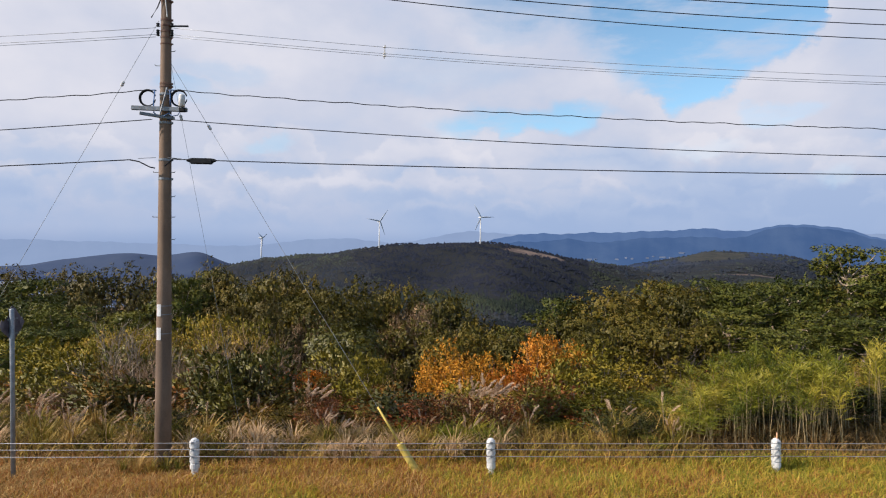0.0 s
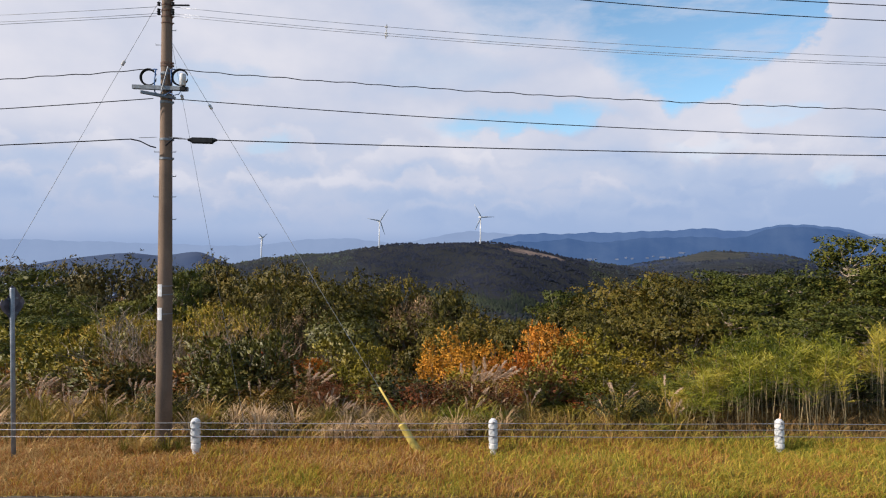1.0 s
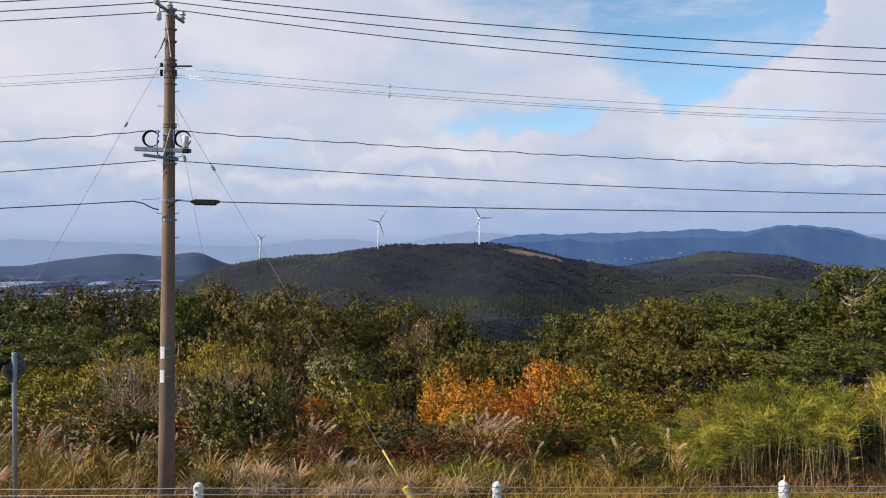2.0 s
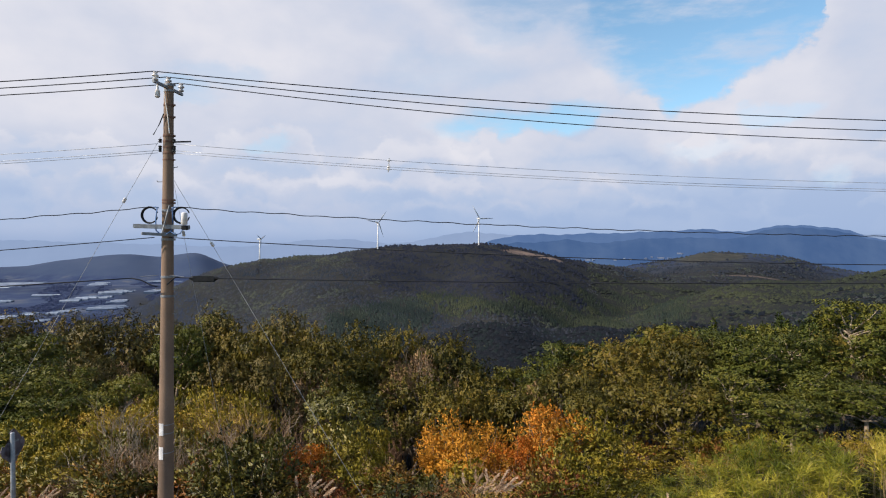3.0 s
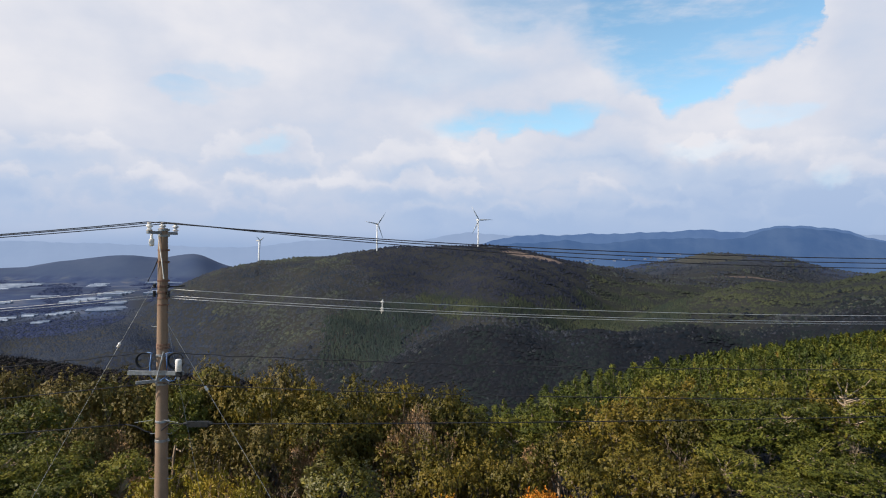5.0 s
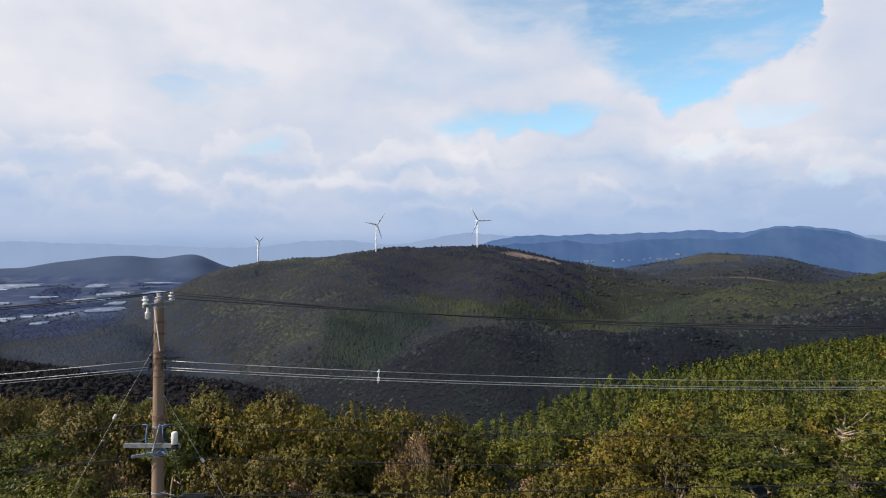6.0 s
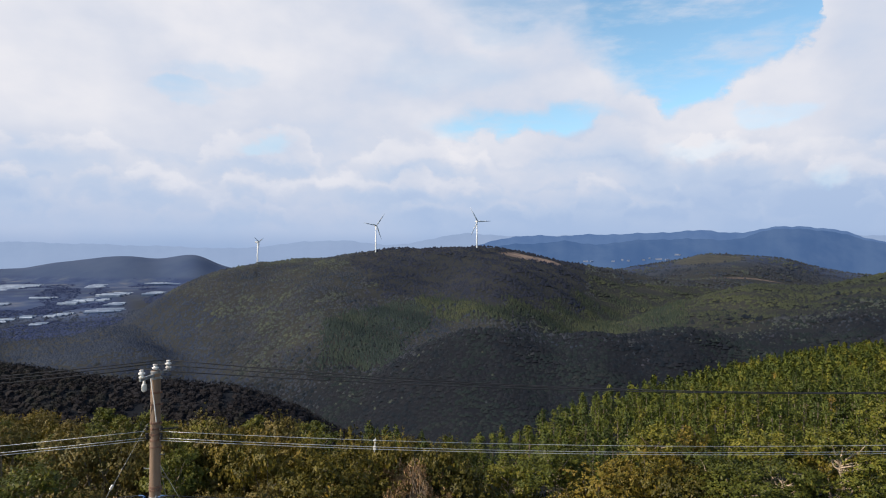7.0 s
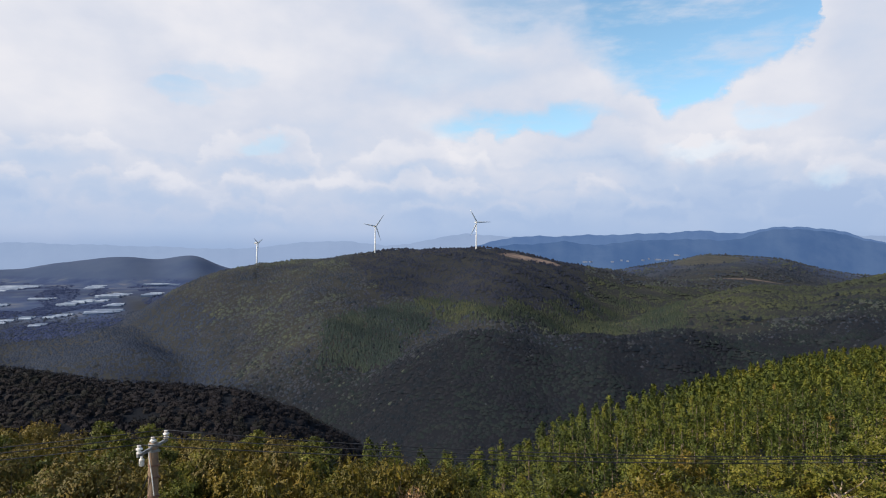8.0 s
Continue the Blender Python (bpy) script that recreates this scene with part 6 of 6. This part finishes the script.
def wires():
    for dx, dy, z in INSULATORS:
        p = POLE + Vector((dx, dy, z + 0.07))
        span("power_line", p, EAST + Vector((0, 0.3 * dy, 0)), 0.87 + 0.27 * dy, 0.0, 0.0105, M_WIRE, "black high-voltage wire strung from pole top", "power lines")
        span("power_line", p, WEST, 0.90, 0.0, 0.0105, M_WIRE, "black high-voltage wire strung from pole top", "power lines")
    for z in (9.26, 9.31, 9.45):
        span("service_wire", POLE + Vector((0.15, -0.06, z - 0.06)), EAST, 0.66, 0.0, 0.0052, M_BRIGHT_WIRE, "thin bright low-voltage wire with spacer", "service wires")
        span("service_wire", POLE + Vector((-0.15, -0.06, z - 0.06)), WEST, 0.66, -0.6, 0.0052, M_BRIGHT_WIRE, "thin bright low-voltage wire with spacer", "service wires")
    span("telecom_cable", POLE + Vector((0.28, -0.12, 8.06)), EAST, 0.54, 0.0, 0.0095, M_WIRE, "black telephone cable with wavy lashing", "telecom cables", 0.010)
    span("telecom_cable", POLE + Vector((-0.28, -0.12, 8.06)), WEST, 0.60, -1.0, 0.0095, M_WIRE, "black telephone cable with wavy lashing", "telecom cables", 0.010)
    span("telecom_cable", POLE + Vector((0.15, -0.2, 7.44)), EAST, 0.56, 0.0, 0.0095, M_WIRE, "plain black telephone cable between poles", "telecom cables")
    span("telecom_cable", POLE + Vector((-0.15, -0.2, 7.44)), WEST, 0.60, -1.0, 0.0095, M_WIRE, "plain black telephone cable between poles", "telecom cables")
    span("telecom_cable", POLE + Vector((0.35, -0.19, 6.61)), EAST, 0.24, 0.25, 0.0115, M_WIRE, "thick black telephone cable with splice case", "telecom cables")
    span("telecom_cable", POLE + Vector((-0.62, -0.2, 6.60)), WEST, 0.45, -0.6, 0.0115, M_WIRE, "thick black telephone cable with splice case", "telecom cables")
    # loops that lead the lowest cable round the pole
    for pts in ([(-0.62, -0.2, 6.60), (-0.42, -0.2, 6.56), (-0.2, -0.2, 6.45), (-0.1, -0.18, 6.43)], [(0.1, -0.18, 6.47), (0.2, -0.2, 6.55), (0.28, -0.2, 6.62), (0.36, -0.19, 6.62)]):
        bm = bmesh.new()
        tube(bm, [POLE + Vector(p) for p in pts], 0.014, 6)
        tagged(new("cable_loop", from_bm("cable_loop", bm, M_WIRE, True)), "black cable loop led round the pole", "wire", "cable loops")
    for s in (-1, 1):
        bm = bmesh.new()
        tube(bm, [POLE + Vector((s * 0.12, -0.1, 6.66)), POLE + Vector((s * 0.45, -0.18, 6.63))], 0.006, 4)
        tagged(new("suspension_wire", from_bm("suspension_wire", bm, M_STEEL)), "short steel wire holding the cable to pole", "wire", "suspension wires")
    bm = bmesh.new()
    box(bm, 0.46, 0.11, 0.12, pose(POLE.x + 0.84, POLE.y - 0.12, 6.585, 0, 0.6, 4), 0.02)
    case = tagged(new("splice_case", from_bm("splice_case", bm, M_BLACK)), "long black splice case on the lowest cable", "splice case")
    for dx in (-0.25, 0.25):
        bm = bmesh.new()
        lathe(bm, [(0.045, -0.05), (0.04, 0.0), (0.02, 0.05)], 10, pose(POLE.x + 0.84 + dx, POLE.y - 0.12 + 0.07 * dx, 6.60, 0, 90 if dx > 0 else -90, 4))
        part("end_cap", from_bm("end_cap", bm, M_BLACK), case)
    # spacer on the low-voltage wires
    k = (4.62 - 0.15) / 36.1
    sp = POLE + Vector((0.15, -0.06, 0)) + EAST * k
    drop = 4 * 0.66 * k * (1 - k)
    bm = bmesh.new()
    box(bm, 0.022, 0.02, 0.31, pose(sp.x, sp.y, 9.29 - drop, 0, 4, 0), 0.006)
    for z in (9.20, 9.25, 9.39):
        lathe(bm, [(0.012, -0.034), (0.019, -0.024), (0.019, 0.024), (0.012, 0.034)], 10, pose(sp.x, sp.y, z - drop, 0, 90, 4))
    tagged(new("wire_spacer", from_bm("wire_spacer", bm, M_DIRTY_WHITE)), "small off-white spacer between low-voltage wires", "spacer")


wires()


def guy_wires():
    rows = [((-4.98, 12.30, 8.70), (0.36, 12.05, 0.0), 0.006, 0.16), ((-5.2, 12.28, 9.55), (-10.5, 12.0, 0.0), 0.0055, 0.14), ((-4.95, 12.28, 8.65), (-3.45, 12.75, 0.0), 0.0045, 0.13)]
    for a, b, r, k in rows:
        a, b = Vector(a), Vector(b)
        ob = thing("guy_wire", pose(*b), "thin steel guy wire from the pole to ground", "guy wire", "guy wires")
        bm = bmesh.new()
        tube(bm, [a - b, a.lerp(b, 0.5) - b - Vector((0, 0, 0.03)), (b - a).normalized() * 0.25], 0.75 * r, 5)
        part("strand", from_bm("strand", bm, M_STRAND), ob)
        bm = bmesh.new()
        turn = (b - a).to_track_quat("Z", "Y").to_matrix().to_4x4()
        lathe(bm, [(0.015, -0.06), (0.032, -0.04), (0.032, -0.010), (0.022, 0), (0.032, 0.010), (0.032, 0.04), (0.015, 0.06)], 12, Matrix.Translation(a.lerp(b, k) - b) @ turn)
        part("guy_insulator", from_bm("guy_insulator", bm, M_CERAMIC, True), ob, "white porcelain guy insulator")
        if b.x > 0:
            up = (a - b).normalized()
            bm = bmesh.new()
            tube(bm, [up * -0.1, up * 0.86, up * 0.88], [0.092, 0.074, 0.03], 14)
            part("guard_sleeve", from_bm("guard_sleeve", bm, M_YELLOW_PLASTIC, False), ob, "yellow plastic guy guard")
            bm = bmesh.new()
            tube(bm, [up * 0.78, up * 1.75], [0.026, 0.022], 10)
            part("guard_tube", from_bm("guard_tube", bm, M_YELLOW_PLASTIC, True), ob, "slim yellow guard tube")


guy_wires()


def road_sign():
    x, y = -7.84, 11.72
    ob = thing("road_sign", pose(x, y, 0, 0, -0.7, 0), "road sign seen from behind on grey steel post", "road sign")
    bm = bmesh.new()
    lathe(bm, [(0.043, -0.3), (0.043, 3.52), (0.03, 3.54)], 14)
    part("post", from_bm("post", bm, M_GREY, True), ob)
    turn = pose(0, 0, 0, 0, 0, 95)
    bm = bmesh.new()
    outline = []
    for cx, cz in ((0, 0.40), (0.38, 0.02), (0, -0.36), (-0.38, 0.02)):
        n = Vector((cx, cz - 0.02)).normalized()
        t = Vector((-n.y, n.x))
        outline += [Vector((cx, cz)) - n * 0.11 - t * 0.10, Vector((cx, cz)) - n * 0.055, Vector((cx, cz)) - n * 0.11 + t * 0.10]
    rings = [[bm.verts.new(turn @ Vector((0.10 + p.x * 1.25, 0.05 + dy, 3.20 + p.y * 1.12))) for p in outline] for dy in (0.0, 0.008)]
    bm.faces.new(rings[0])
    bm.faces.new(rings[1][::-1])
    for a in range(len(outline)):
        b = (a + 1) % len(outline)
        bm.faces.new((rings[0][a], rings[0][b], rings[1][b], rings[1][a]))
    part("plate", from_bm("plate", bm, M_SIGN_BACK), ob, "grey back of a diamond plate")
    for z in (3.02, 3.32):
        bm = bmesh.new()
        box(bm, 0.34, 0.02, 0.035, turn @ Matrix.Translation((0.1, 0.044, z)), 0.003)
        part("bracket", from_bm("bracket", bm, M_STEEL), ob)


road_sign()


# ---- wind turbines on the hill ----
def wind_turbine(x, y, hub, blade, phase, yaw):
    z = float(land(x, y)) - 1
    ob = thing("wind_turbine", pose(x, y, z), "white three-bladed wind turbine on the far hill", "wind turbine", "wind turbines")
    bm = bmesh.new()
    lathe(bm, [(2.2, -3), (2.0, 0), (1.2, hub - 1.5)], 20)
    part("tower", from_bm("tower", bm, M_TURBINE, True), ob)
    turn = pose(0, 0, hub, 0, 0, yaw)
    bm = bmesh.new()
    box(bm, 4.0, 10.5, 4.0, turn @ Matrix.Translation((0, 2.5, 0)), 0.8)
    part("nacelle", from_bm("nacelle", bm, M_TURBINE), ob)
    bm = bmesh.new()
    lathe(bm, [(1.9, 0), (1.9, 1.5), (1.3, 2.6), (0.4, 3.1)], 16, turn @ pose(0, -2.5, 0, 90, 0, 0))
    part("hub", from_bm("hub", bm, M_TURBINE, True), ob)
    for i in range(3):
        bm = bmesh.new()
        m = turn @ pose(0, -4.0, 0) @ pose(0, 0, 0, 0, phase + 120 * i, 0)
        rings = []
        for s, w, t in ((0.03, 0.9, 0.9), (0.12, 1.9, 0.6), (0.3, 1.7, 0.4), (0.65, 1.1, 0.22), (1.0, 0.3, 0.06)):
            rings.append([bm.verts.new(m @ Vector((w * math.cos(a), t * math.sin(a), s * blade))) for a in np.linspace(0, 2 * math.pi, 8, endpoint=False)])
        for p, q in zip(rings, rings[1:]):
            for j in range(8):
                bm.faces.new((p[j], p[(j + 1) % 8], q[(j + 1) % 8], q[j]))
        bm.faces.new(rings[0])
        bm.faces.new(rings[-1])
        part("blade", from_bm("blade", bm, M_TURBINE, True), ob)


wind_turbine(-166.5, 1600.0, 71.0, 40.0, 38.0, 38.0)
wind_turbine(99.5, 1610.0, 72.0, 41.0, -32.0, 25.0)
wind_turbine(-488.0, 1640.0, 57.0, 24.0, 62.0, 72.0)


# ---- valley: greenhouses and the bare ground on the hill ----
def film_material():
    """Greenhouse film: bluish, paler on some roofs than on others."""
    m, g = material("greenhouse_film")
    worn = g.noise(g.node("ShaderNodeNewGeometry").outputs["Position"], 0.03, 4.0, 0.6).outputs[0]
    pick = g.math("MULTIPLY_ADD", g.smooth(worn, 0.3, 0.7), 0.5, g.math("MULTIPLY", g.node("ShaderNodeObjectInfo").outputs["Random"], 0.5))
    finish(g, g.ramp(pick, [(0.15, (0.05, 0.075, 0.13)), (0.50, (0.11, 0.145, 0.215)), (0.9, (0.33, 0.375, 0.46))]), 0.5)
    return m


M_FILM = film_material()

def greenhouses():
    rng = np.random.default_rng(8)
    rows = [(-1859, 2620, 302, 424), (-1509, 2688, 91, 256), (-1274, 2848, 211, 136), (-1183, 2240, 123, 160), (-1210, 2080, 84, 240), (-1149, 2096, 53, 72), (-997, 1818, 130, 116), (-1061, 1718, 63, 116), (-1125, 1668, 51, 72), (-1143, 1584, 76, 104), (-1397, 2148, 131, 64), (-1044, 1978, 70, 100), (-1047, 2248, 82, 136), (-1423, 1972, 131, 80), (-1003, 1534, 51, 52)]
    for x, y, w, d in rows:
        z = float(land(x, y))
        ob = thing("greenhouse", pose(x, y, z, 0, 0, rng.uniform(4, 26)), "long white greenhouse roofs in the valley", "greenhouse", "greenhouses")
        n = max(3, int(d / 17))
        for i in range(n):
            if n > 3 and rng.uniform() < 0.10:
                continue
            bm = bmesh.new()
            off = (i + 0.5) * d / n - d / 2
            skew = rng.uniform(-0.1, 0.1) * w
            bw = 0.8 * w * rng.uniform(0.55, 1.0)
            prof = [(-d / n / 2 * 0.9, -12), (-d / n / 2 * 0.9, 2), (-d / n * 0.25, 3.6), (0, 4.2), (d / n * 0.25, 3.6), (d / n / 2 * 0.9, 2), (d / n / 2 * 0.9, -12)]
            a = [bm.verts.new((skew - bw / 2, off + p, h)) for p, h in prof]
            b = [bm.verts.new((skew + bw / 2, off + p, h)) for p, h in prof]
            for k in range(len(prof) - 1):
                bm.faces.new((a[k], b[k], b[k + 1], a[k + 1]))
            bm.faces.new(a)
            bm.faces.new(b[::-1])
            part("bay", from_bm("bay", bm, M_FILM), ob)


greenhouses()


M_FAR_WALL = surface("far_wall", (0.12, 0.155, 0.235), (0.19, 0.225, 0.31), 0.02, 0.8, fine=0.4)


def far_buildings():
    rng = np.random.default_rng(12)
    for u, t, w in ((0.24, 0.30, 46), (0.25, 0.33, 26), (0.285, 0.24, 30), (0.31, 0.20, 26), (0.335, 0.22, 30), (0.36, 0.26, 60), (0.375, 0.22, 44), (0.39, 0.70, 38), (0.395, 0.66, 20), (0.405, 0.24, 40), (0.30, 0.36, 20), (0.345, 0.35, 18)):
        p = range_point(4200.0, NEAR_CREST, u, -330.0, 0.0).lerp(range_point(4200.0, NEAR_CREST, u, -170.0, 0.55), 0.80 + 0.3 * t)
        ob = thing("far_building", pose(*p, 0, 0, rng.uniform(-20, 20)), "small pale building far off below the mountains", "building", "far buildings")
        w *= 0.7
        bm = bmesh.new()
        box(bm, w, 14, 8, Matrix.Translation((0, 2, -1)), 0.5)
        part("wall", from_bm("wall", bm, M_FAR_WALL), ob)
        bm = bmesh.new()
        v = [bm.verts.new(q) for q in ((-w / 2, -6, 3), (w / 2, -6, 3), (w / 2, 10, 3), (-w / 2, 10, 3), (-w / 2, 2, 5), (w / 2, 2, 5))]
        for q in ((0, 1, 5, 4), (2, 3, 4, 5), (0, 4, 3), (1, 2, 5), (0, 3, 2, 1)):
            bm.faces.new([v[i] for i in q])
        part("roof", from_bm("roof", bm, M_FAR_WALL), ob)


far_buildings()
